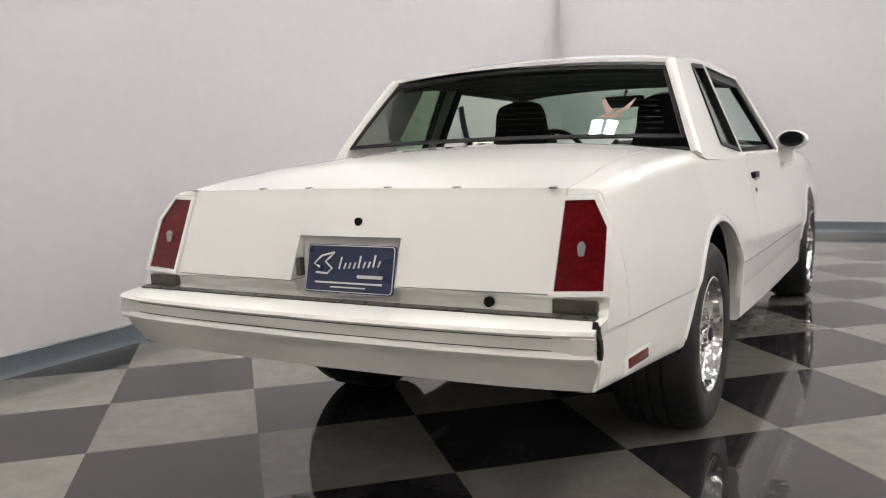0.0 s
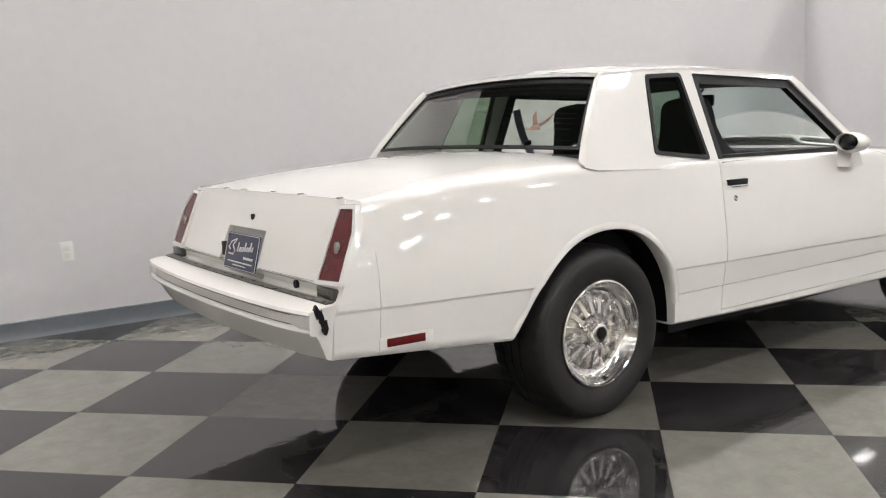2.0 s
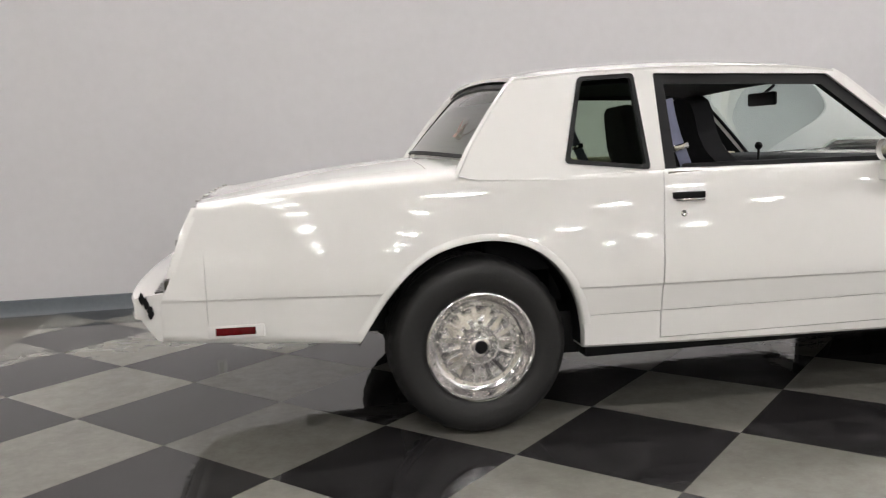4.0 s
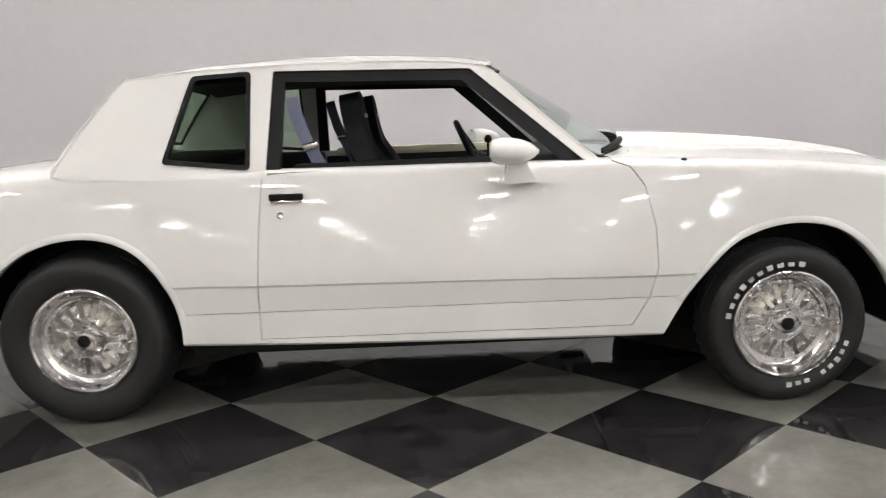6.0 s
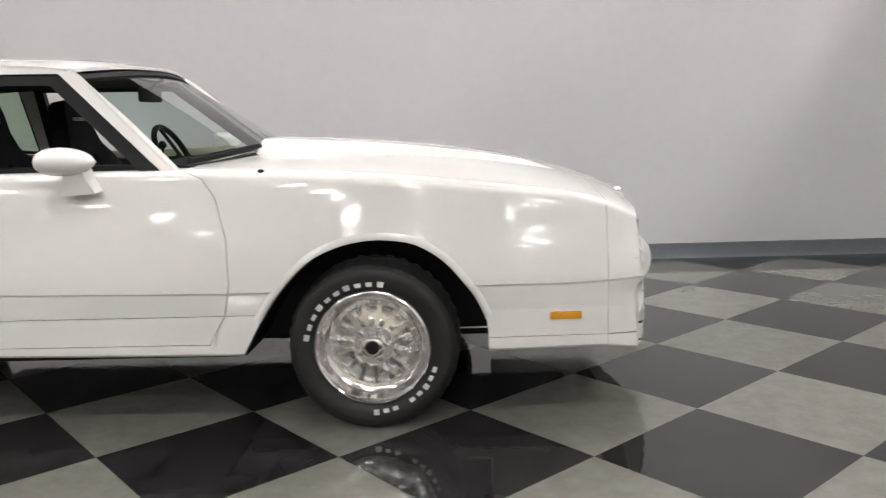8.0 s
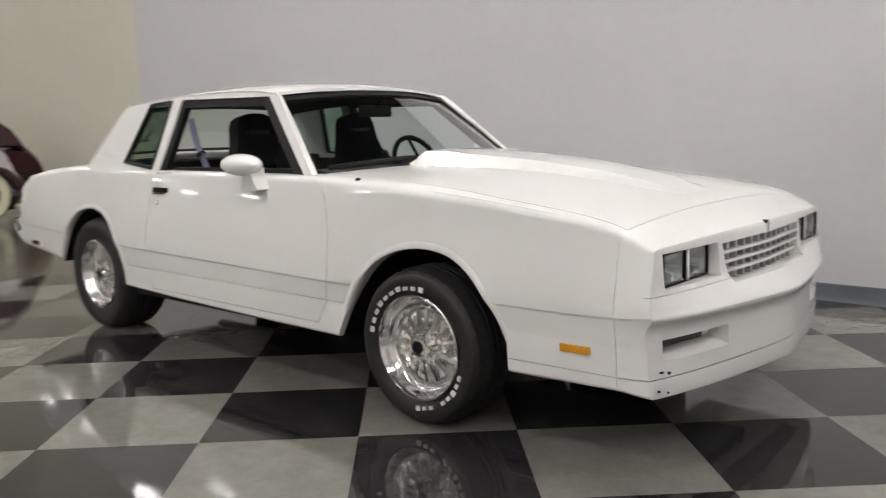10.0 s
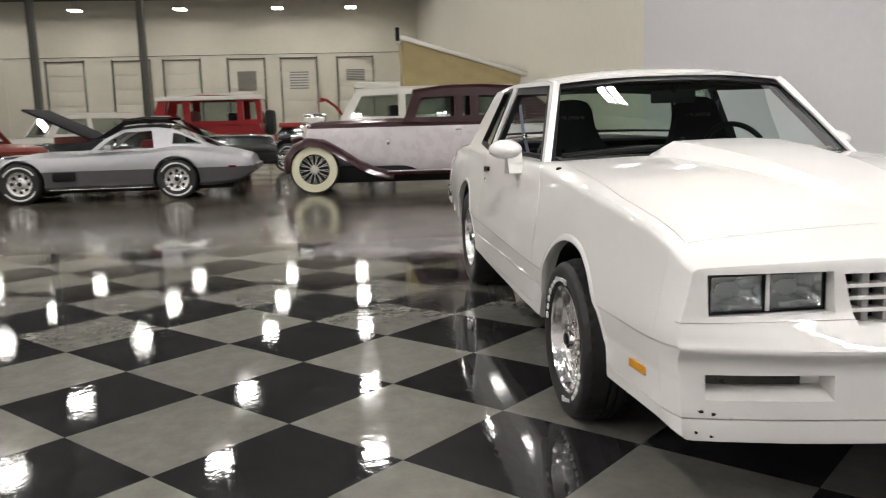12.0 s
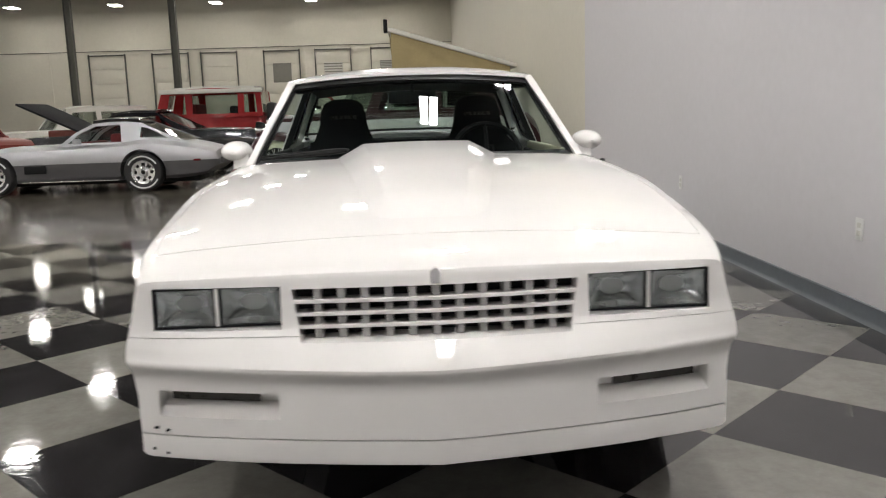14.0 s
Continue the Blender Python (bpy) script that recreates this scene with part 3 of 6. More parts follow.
REAR_ARCH, FRONT_ARCH = eased(REAR_ARCH), eased(FRONT_ARCH)
DOOR = [(0.708, 0.335), (0.712, 0.50), (0.728, 0.75), (0.745, 0.93), (0.760, 1.10), (2.075, 1.10), (2.085, 0.965), (2.15, 0.94), (2.20, 0.87), (2.235, 0.72), (2.24, 0.56), (2.21, 0.44), (2.145, 0.335)]


def grow(poly, d):
    """The polygon made larger all round by d."""
    out = []
    n = len(poly)
    area = sum(poly[i][0] * poly[(i + 1) % n][1] - poly[(i + 1) % n][0] * poly[i][1] for i in range(n))
    s = 1 if area > 0 else -1
    for i in range(n):
        a, b, c = Vector(poly[i - 1]), Vector(poly[i]), Vector(poly[(i + 1) % n])
        n1 = Vector(((b - a).y, -(b - a).x)).normalized() * s
        n2 = Vector(((c - b).y, -(c - b).x)).normalized() * s
        m = (n1 + n2).normalized()
        out.append(tuple(b + m * d / max(0.4, m.dot(n1))))
    return out


def side_at(x, z):
    """Half width of the body's flank at a height."""
    h = [q for q in half_section(x) if q[0] > W_KEYS(x) * 0.85]
    h = sorted(h, key=lambda q: q[1])
    return float(np.interp(z, [q[1] for q in h], [q[0] for q in h]))


def hood_at(x, y):
    """Height of the bonnet's skin."""
    h = [q for q in half_section(x) if q[1] > ZS_KEYS(x) - 0.02]
    h = sorted(h, key=lambda q: q[0])
    return float(np.interp(abs(y), [q[0] for q in h], [q[1] for q in h]))


HOOD = [(2.10, 0.735), (2.20, 0.60), (2.27, 0.30), (2.28, 0.0), (2.27, -0.30), (2.20, -0.60), (2.10, -0.735), (2.6, -0.765), (3.1, -0.79), (3.60, -0.775), (3.595, -0.55), (3.59, -0.30), (3.59, 0.0), (3.59, 0.30), (3.595, 0.55), (3.60, 0.775), (3.1, 0.79), (2.6, 0.765)]
TRUNK = [(-0.656, 0.678), (-0.656, 0.915), (-0.615, 1.2), (0.615, 1.2), (0.656, 0.915), (0.656, 0.678)]


def side_y(z, x):
    """Half width of the greenhouse's side at a height; it narrows to the front."""
    return 0.802 - 0.018 * min(1.0, max(0.0, (x - 0.7) / 1.3)) - (z - 0.97) * 0.43


def rear_glass(u, v, lift=0.0):
    bow = 1 - u * u
    lift += 0.022 * v * (1 - v)
    return Vector((lerp(-0.022, 0.206, v) - lerp(0.080, 0.022, v) * bow - lift * 0.8, u * lerp(0.744, 0.608, v), lerp(1.046, 1.332, v) + lerp(0.014, 0.032, v) * bow + lift * 0.6))


def windshield(u, v, lift=0.0):
    bow = 1 - u * u
    lift += 0.030 * v * (1 - v)
    return Vector((lerp(2.030, 1.595, v) + lerp(0.255, 0.095, v) * bow + lift * 0.5, u * lerp(0.766, 0.602, v), lerp(0.960, 1.338, v) + lerp(0.035, 0.032, v) * bow + lift * 0.85))


def fill(bm, loops, place):
    """A flat face set inside the first loop and outside the others, then put in place."""
    es = []
    for loop in loops:
        vs = [bm.verts.new((a, 0, b)) for a, b in loop]
        es += [bm.edges.new((vs[i], vs[(i + 1) % len(vs)])) for i in range(len(vs))]
    bmesh.ops.triangle_fill(bm, edges=es, use_beauty=True, use_dissolve=False)
    for v in bm.verts:
        v.co = place(v.co.x, v.co.z)
    return bm


def rounded(poly, r, n=4):
    """The polygon with its corners rounded."""
    out = []
    m = len(poly)
    for i in range(m):
        a, b, c = Vector(poly[i - 1]), Vector(poly[i]), Vector(poly[(i + 1) % m])
        p, q = b + (a - b).normalized() * r, b + (c - b).normalized() * r
        for k in range(n + 1):
            t = k / n
            out.append(tuple((1 - t) ** 2 * p + 2 * t * (1 - t) * b + t * t * q))
    return out


QUARTER = [(0.362, 1.024), (0.466, 1.350), (0.693, 1.360), (0.694, 0.988)]
DOORWIN = [(0.757, 0.968), (0.783, 1.362), (1.562, 1.343), (1.995, 0.962)]


def solid_fill(loops, place, back, normal):
    """A plate between a face and its copy pushed back by a vector."""
    bm = bmesh.new()
    fill(bm, loops, place)
    bmesh.ops.recalc_face_normals(bm, faces=bm.faces[:])
    r = bmesh.ops.extrude_face_region(bm, geom=bm.faces[:])
    bmesh.ops.translate(bm, vec=back, verts=[v for v in r["geom"] if isinstance(v, bmesh.types.BMVert)])
    return bm


def slab(bm, rows, down):
    """A solid between rows of points and the same rows moved by a vector."""
    d = Vector(down)
    top = [[bm.verts.new(p) for p in r] for r in rows]
    low = [[bm.verts.new(Vector(p) + d) for p in r] for r in rows]
    for g, flip in ((top, 1), (low, -1)):
        for a, b in zip(g, g[1:]):
            for k in range(len(a) - 1):
                bm.faces.new((a[k], a[k + 1], b[k + 1], b[k])[::flip])
    ring = lambda g: g[0] + [r[-1] for r in g[1:]] + g[-1][-2::-1] + [r[0] for r in g[-2:0:-1]]
    a, b = ring(top), ring(low)
    for k in range(len(a)):
        bm.faces.new((a[k], b[k], b[(k + 1) % len(b)], a[(k + 1) % len(a)]))


def greenhouse(car):
    roof_edge = curve([(0.20, 1.352), (0.5, 1.376), (1.0, 1.388), (1.45, 1.376), (1.61, 1.356)])
    crown = curve([(0.20, 0.030), (0.5, 0.048), (1.0, 0.056), (1.45, 0.044), (1.61, 0.030)])
    bm = bmesh.new()
    rows = []
    for x in np.linspace(0.20, 1.597, 22):
        row = []
        for u in np.linspace(-1, 1, 25):
            bow = 1 - u * u
            k = (x - 0.20) / 1.397
            xx = x - 0.032 * bow * (1 - k) ** 4 + 0.095 * bow * k ** 4
            row.append((xx, u * (side_y(roof_edge(x), x) + 0.004), roof_edge(x) + crown(x) * (1 - abs(u) ** 2.4)))
        rows.append(row)
    slab(bm, rows, (0, 0, -0.014))
    part("roof", bm, M_WHITE, car, "white roof panel with a soft crown")
    for s in (-1, 1):
        outer = [(-0.060, 0.990), (-0.012, 1.075), (0.085, 1.21), (0.175, 1.322), (0.215, 1.353)] + [(x, roof_edge(x) + 0.002) for x in (0.35, 0.5, 0.75, 1.0, 1.25, 1.45)] + [(1.595, 1.355), (1.645, 1.322), (1.845, 1.135), (2.042, 0.958), (1.98, 0.945), (0.745, 0.95), (0.35, 0.96), (0.0, 0.975)]
        bm = solid_fill([outer, rounded(QUARTER, 0.018), rounded(DOORWIN, 0.01)], lambda x, z: Vector((x, s * side_y(z, x), z)), Vector((0, -s * 0.03, -0.004)), s)
        part("side_frame", bm, M_WHITE, car, "white sail panel, centre post and windscreen post")
        # the sail panel's return to the rear window
        bm = bmesh.new()
        rear = [(-0.060, 0.990), (-0.012, 1.075), (0.085, 1.21), (0.175, 1.322), (0.215, 1.353)]
        a = [Vector((x, s * side_y(z, x), z)) for x, z in rear]
        b = [rear_glass(s * 1.0, v) for v in (-0.12, 0.12, 0.55, 0.95, 1.03)]
        rows = [[lerp(p, q, t) + Vector((-0.012, 0, 0.006)) * math.sin(math.pi * t) for t in np.linspace(0, 1, 6)] for p, q in zip(a, b)]
        sheet(bm, rows, -0.006)
        part("sail_return", bm, M_WHITE, car)
        bm = bmesh.new()
        front = [(1.595, 1.355), (1.645, 1.322), (1.845, 1.135), (2.042, 0.958)]
        a = [Vector((x, s * side_y(z, x), z)) for x, z in front]
        b = [windshield(s * 0.985, v, 0.004) for v in (1.02, 0.93, 0.47, -0.02)]
        sheet(bm, [[lerp(p, q, t) for t in np.linspace(0, 1, 4)] for p, q in zip(a, b)], -0.012)
        part("windscreen_post", bm, M_WHITE, car)
        # quarter window: black frame and tinted pane
        q = rounded(grow(QUARTER, 0.004), 0.02)
        bm = solid_fill([q, rounded(grow(QUARTER, -0.013), 0.016)], lambda x, z: Vector((x, s * (side_y(z, x) + 0.006), z)), Vector((0, -s * 0.03, 0)), s)
        part("quarter_frame", bm, M_BLACK, car, "black rubber window frame")
        bm = solid_fill([rounded(grow(QUARTER, -0.009), 0.016)], lambda x, z: Vector((x, s * (side_y(z, x) - 0.012), z)), Vector((0, -s * 0.004, 0)), s)
        part("quarter_window", bm, M_GLASS_DARK, car, "tinted quarter window pane").visible_shadow = False
        # door opening: black weatherstrip frame set back
        inner = [(0.812, 0.974), (0.826, 1.318), (1.527, 1.300), (1.905, 0.968)]
        bm = solid_fill([grow(DOORWIN, 0.002), inner], lambda x, z: Vector((x, s * (side_y(z, x) - 0.012), z)), Vector((0, -s * 0.035, 0)), s)
        part("window_frame", bm, M_BLACK, car, "black door window weatherstrip")
        bm = bmesh.new()
        prism(bm, [(0.765, s * 0.790), (1.99, s * 0.772), (1.99, s * 0.792), (0.765, s * 0.810)], "z", 0.960, 0.972)
        part("belt_moulding", bm, M_CHROME, car, "thin bright moulding under the side window")
    for name, fn, mat, rng, label in (("rear_window", rear_glass, M_GLASS_DARK, (0.06, 0.95), "tinted heated rear window"), ("windscreen", windshield, M_GLASS, (0.0, 0.96), "slightly green windscreen")):
        bm = bmesh.new()
        rows = [[fn(u * 0.965, v, -0.006) for u in np.linspace(-1, 1, 25)] for v in np.linspace(*rng, 10)]
        sheet(bm, rows, 0.0)
        g = part(name, bm, mat, car, label)
        g.visible_shadow = False
        bm = bmesh.new()
        lo, hi = rng[0] - 0.03, rng[1] + 0.035
        for us, vs in ((np.linspace(-1, 1, 25), (lo, lo + 0.038)), (np.linspace(-1, 1, 25), (hi - 0.055, hi))):
            sheet(bm, [[fn(u, v, 0.002) for u in us] for v in np.linspace(vs[0], vs[1], 3)], 0.008)
        for s in (-1, 1):
            sheet(bm, [[fn(s * lerp(0.968, 1.0, t), v, 0.003) for t in (0, 0.5, 1)] for v in np.linspace(lo, hi, 12)], 0.008)
        part("window_surround", bm, M_BLACK, car, "black rubber glass surround")
    # demister lines on the rear window
    bm = bmesh.new()
    for v in np.linspace(0.16, 0.88, 11):
        tube(bm, [rear_glass(u, v, -0.010) for u in np.linspace(-0.9, 0.9, 17)], 0.0002, 4)
    part("demister_lines", bm, M_DULL, car, "fine demister wires")
    # headliner
    bm = bmesh.new()
    rows = []
    for x in np.linspace(0.24, 1.60, 10):
        rows.append([(x, u * 0.60, roof_edge(x) - 0.045 + crown(x) * (1 - abs(u) ** 2.4)) for u in np.linspace(-1, 1, 11)])
    sheet(bm, rows, 0.01)
    part("headliner", bm, M_CLOTH, car, "dark headliner")


def nose_x(y, z=0.43):
    return FRONT_X(z) - FRONT_BOW(z) * chevron(y) - 0.012 * abs(y / 0.8) ** 8


def slot(bm, s):
    """The sloping pocket for the turn signal in the bumper."""
    loops = []
    for y in np.linspace(0.43, 0.765, 9):
        xf = nose_x(y)
        loops.append([bm.verts.new((x, s * y, z)) for x, z in ((xf - 0.075, 0.460), (xf - 0.075, 0.416), (xf + 0.04, 0.375), (xf + 0.04, 0.460))])
    for a, b in zip(loops, loops[1:]):
        for k in range(4):
            bm.faces.new((a[k], a[(k + 1) % 4], b[(k + 1) % 4], b[k]))
    bm.faces.new(loops[0])
    bm.faces.new(loops[-1][::-1])


def white_coupe():
    car = thing("coupe", "white two-door coupe with cowl-hood scoop, parked on checkered tiles", "car", pose(0, -0.0495, 0, 0, 0, 1.088))
    body = body_mesh()
    def away(draw):
        nonlocal body
        bm = bmesh.new()
        draw(bm)
        body = carve(body, mesh_of(bm))
    for s in (-1, 1):
        away(lambda bm: prism(bm, REAR_ARCH, "y", s * 0.52, s * 1.1))
        away(lambda bm: prism(bm, FRONT_ARCH, "y", s * 0.52, s * 1.1))
        away(lambda bm: box(bm, (3.66, min(s * 0.415, s * 0.762), 0.626), (3.95, max(s * 0.415, s * 0.762), 0.740)))
        away(lambda bm: slot(bm, s))
    away(lambda bm: prism(bm, [(0.10, 0.45), (2.02, 0.45), (2.10, 1.2), (0.02, 1.2)], "y", -0.735, 0.735))
    away(lambda bm: prism(bm, [(-0.385, 0.732), (0.385, 0.732), (0.362, 0.594), (-0.362, 0.594)], "x", 3.68, 3.95))
    away(lambda bm: prism(bm, [(-0.195, 0.630), (0.135, 0.630), (0.17, 0.642), (0.16, 0.806), (-0.195, 0.806)], "x", -1.4, -1.072))
    away(lambda bm: prism(bm, [(-1.4, 0.622), (-1.124, 0.622), (-1.112, 0.640), (-1.114, 0.660), (-1.130, 0.674), (-1.4, 0.674)], "y", -0.775, 0.775))
    for s in (-1, 1):
        away(lambda bm: prism(bm, [(0.405, s * 0.846), (1.2, s * 0.862), (2.36, s * 0.872), (2.36, s * 0.95), (0.405, s * 0.95)], "z", 0.4400, 0.4425))
    # lids and doors, cut out with a gap all round
    def cut(poly, axis, a, b, gap, name, label):
        nonlocal body
        bm = bmesh.new()
        prism(bm, poly, axis, a, b)
        piece = carve(body.copy(), mesh_of(bm), "INTERSECT")
        bm = bmesh.new()
        prism(bm, grow(poly, gap), axis, a - (0.003 if a < b else -0.003), b)
        body = carve(body, mesh_of(bm))
        return part(name, piece, M_WHITE, car, label)
    doors = {}
    for s in (-1, 1):
        doors[s] = cut(DOOR, "y", s * 0.70, s * 1.1, 0.0036, "door", "smooth white door with a crease along its foot")
        bm = bmesh.new()
        ring = [q for q in DOOR if q[1] < 0.94]
        for (x0, z0), (x1, z1) in zip(ring, ring[1:] + ring[:1]):
            if max(z0, z1) > 0.92 and abs(x1 - x0) > 0.3:
                continue
            a, b = Vector((x0, z0)), Vector((x1, z1))
            n = Vector(((b - a).y, -(b - a).x)).normalized() * 0.014
            rows = [[(q.x, s * (side_at(q.x, q.y) - 0.010), q.y) for q in (lerp(a, b, t) - n, lerp(a, b, t) + n)] for t in np.linspace(0, 1, 5)]
            slab(bm, rows, (0, -s * 0.003, 0))
        part("door_jamb", bm, M_WHITE, car, "white painted door jamb")
    cut(HOOD, "z", 0.70, 1.2, 0.003, "hood", "white hood")
    cut(TRUNK, "x", -0.16, -1.4, 0.003, "trunk_lid", "white trunk lid and rear panel")
    # seams of the nose, tail caps and the chin panel
    for s in (-1, 1):
        bm = bmesh.new()
        box(bm, (3.5985, min(s * 0.80, s * 0.95), 0.2), (3.6003, max(s * 0.80, s * 0.95), 0.80))
        box(bm, (-0.9915, min(s * 0.790, s * 0.95), 0.2), (-0.9897, max(s * 0.790, s * 0.95), 0.89))
        box(bm, (3.17, min(s * 0.815, s * 0.95), 0.3325), (3.595, max(s * 0.815, s * 0.95), 0.3355))
        body = carve(body, mesh_of(bm))
    for x, lo, hi in ((3.604, 0.3325, 0.3370), (3.690, 0.6085, 0.6105)):
        bm = bmesh.new()
        box(bm, (x, -1.0, lo), (4.0, 1.0, hi))
        body = carve(body, mesh_of(bm))
    part("body", body, M_WHITE, car, "glossy white painted steel bodywork")
    greenhouse(car)
    # inside of the nose gap, wheel wells and floor pan
    bm = bmesh.new()
    box(bm, (3.62, -0.70, 0.275), (3.74, 0.70, 0.350))
    part("chin_backing", bm, M_BLACK, car)
    for name, lo, hi in (("floor_pan", (0.06, -0.72, 0.26), (2.10, 0.72, 0.44)), ("fuel_tank", (-0.80, -0.50, 0.36), (-0.15, 0.50, 0.46)), ("engine_underside", (2.12, -0.42, 0.22), (3.55, 0.42, 0.42))):
        bm = bmesh.new()
        box(bm, lo, hi, 0.02)
        part(name, bm, M_BLACK, car, "dark underside of the car")
    for s in (-1, 1):
        for arch in (REAR_ARCH, FRONT_ARCH):
            bm = bmesh.new()
            edge = grow(arch, -0.004)[1:-1]
            edge.append((edge[-1][0], 0.322 if arch is REAR_ARCH else 0.288))
            rows = [[(x, s * y, z) for x, z in edge] for y in (0.525, 0.62, 0.74, 0.812 if arch is REAR_ARCH else 0.845)]
            sheet(bm, rows, 0.0)
            prism(bm, edge, "y", s * 0.522, s * 0.53)
            part("wheel_well", bm, M_BLACK, car, "black wheel well")
            bm = bmesh.new()
            rows = []
            for d, o in ((-0.002, -0.02), (0.0, 0.002), (0.006, 0.005), (0.014, 0.0045), (0.024, 0.002), (0.030, -0.003)):
                rows.append([(x, s * (side_at(x, z) + o), z) for x, z in [q for q, p in zip(grow(arch, d)[1:-1], arch[1:-1]) if p[1] > 0.40]])
            sheet(bm, rows, 0.0)
            part("arch_lip", bm, M_WHITE, car, "rolled white wheel arch lip", angle=60)
        bm = bmesh.new()
        box(bm, (0.42, s * 0.70, 0.262), (2.24, s * 0.80, 0.318), 0.01)
        part("sill_rail", bm, M_BLACK, car)
    return car, doors


def scoop(car):
    """The raised cowl-style scoop on the hood, open to the rear."""
    bm = bmesh.new()
    rows = []
    for x in np.linspace(2.235, 3.50, 30):
        t = (x - 2.235) / (3.50 - 2.235)
        h = lerp(0.058, 0.014, t) * min(1.0, (1 - t) / 0.12)
        wt, wb = lerp(0.235, 0.115, t), lerp(0.355, 0.185, t)
        row = []
        for u in (-1, -0.94, -0.88, -0.8, -0.7, -0.6, -0.4, -0.2, 0, 0.2, 0.4, 0.6, 0.7, 0.8, 0.88, 0.94, 1):
            a = abs(u)
            y = (1 if u > 0 else -1) * (lerp(0, wt, a / 0.7) if a < 0.7 else lerp(wt, wb, (a - 0.7) / 0.3))
            k = 1.0 if a <= 0.7 else 1 - (a - 0.7) / 0.3
            row.append((x - 0.015 * a * a * (1 - t), y, hood_at(x, y) - 0.002 + k * h + 0.006 * (1 - a * a) * (1 - t)))
        rows.append(row)
    slab(bm, rows, (0, 0, -0.012))
    part("hood_scoop", bm, M_WHITE, car, "raised white hood scoop", angle=12)
    for y in (-0.805, 0.805):
        bm = bmesh.new()
        lathe(bm, [(0.012, 0), (0.012, 0.008), (0.007, 0.012)], 10, "z", (2.363, y, hood_at(2.363, y) - 0.003))
        part("washer_jet", bm, M_BLACK, car)


def front_end(car):
    # grille: four deep slots of a thin white egg-crate
    z0, z1 = 0.594, 0.732
    for k in range(1, 4):
        z = lerp(z0, z1, k / 4)
        hw = lerp(0.363, 0.385, (z - z0) / (z1 - z0))
        bm = bmesh.new()
        rows = [[(nose_x(y, 0.66) - 0.004 - d, y, z + e) for d, e in ((0.058, -0.003), (0.003, -0.0058), (0.0, -0.004), (0.0, 0.004), (0.003, 0.0058), (0.058, 0.003))] for y in np.linspace(-hw, hw, 25)]
        sheet(bm, rows, 0.0)
        part("grille_slat", bm, M_WHITE, car, "thin white crossbar of the grille")
    for k in range(11):
        y = lerp(-0.318, 0.318, k / 10)
        x = nose_x(y, 0.66) - 0.018
        bm = bmesh.new()
        box(bm, (x - 0.05, y - 0.0105, z0), (x, y + 0.0105, z1 - 0.002), 0.002)
        part("grille_bar", bm, M_GRILLEBAR, car, "grey upright bar of the grille")
    bm = bmesh.new()
    box(bm, (3.684, -0.39, 0.585), (3.70, 0.39, 0.742))
    part("grille_backing", bm, M_BLACK, car)
    # hood badge
    bm = bmesh.new()
    prism(bm, rounded([(-0.012, 0.736), (0.012, 0.736), (0.014, 0.768), (0.0, 0.780), (-0.014, 0.768)], 0.004), "x", 3.755, 3.776)
    part("badge", bm, M_CHROME, car, "small chrome crest badge")
    for s in (-1, 1):
        bm = bmesh.new()
        for a, b, c, d in ((0.418, 0.760, 0.628, 0.634), (0.418, 0.760, 0.733, 0.738), (0.418, 0.424, 0.628, 0.738), (0.753, 0.760, 0.628, 0.738), (0.580, 0.601, 0.628, 0.738)):
            box(bm, (3.67, min(s * a, s * b), c), (3.722, max(s * a, s * b), d), 0.002)
        part("headlight_bezel", bm, M_BLACK, car, "black headlight bezel")
        bm = bmesh.new()
        box(bm, (3.70, min(s * 0.585, s * 0.596), 0.632), (3.728, max(s * 0.585, s * 0.596), 0.735), 0.003)
        part("headlight_post", bm, M_WHITE, car, "white post between two headlights")
        for a, b in ((0.425, 0.582), (0.599, 0.755)):
            bm = bmesh.new()
            y0, y1 = min(s * a, s * b), max(s * a, s * b)
            rows = [[(3.712 - 0.062 * math.sin(math.pi * i / 12) ** 0.6 * math.sin(math.pi * j / 10) ** 0.6, lerp(y0, y1, i / 12), lerp(0.633, 0.734, j / 10)) for i in range(13)] for j in range(11)]
            sheet(bm, rows, 0.002)
            lamp = part("headlight", bm, M_REFLECTOR, car, "rectangular sealed-beam headlight")
            bm = bmesh.new()
            rows = [[(3.714 + 0.010 * math.sin(math.pi * i / 40) ** 0.7 * math.sin(math.pi * j / 8) ** 0.7 + 0.0009 * math.cos(math.pi * i / 2), lerp(y0, y1, i / 40), lerp(0.633, 0.734, j / 8)) for i in range(41)] for j in range(9)]
            sheet(bm, rows, 0.003)
            g = part("lens", bm, M_LAMPGLASS, lamp, "ribbed clear lens")
            g.visible_shadow = False
        bm = bmesh.new()
        rows = [[(nose_x(y) - 0.060, s * y, z) for z in (0.418, 0.440, 0.459)] for y in np.linspace(0.49, 0.742, 9)]
        sheet(bm, rows, 0.006)
        part("turn_lamp", bm, M_LAMPDARK, car, "smoked turn signal in the bumper slot")
        # front side marker
        y = s * side_at(3.45, 0.41)
        bm = bmesh.new()
        box(bm, (3.392, y - 0.007, 0.396), (3.506, y + 0.007, 0.424), 0.003, m=Matrix.Translation((3.45, y, 0)) @ Matrix.Rotation(radians(-s * 4.0), 4, "Z") @ Matrix.Translation((-3.45, -y, 0)))
        part("side_marker", bm, M_AMBER, car, "amber side marker lamp")
        y = s * side_at(-0.90, 0.495)
        bm = bmesh.new()
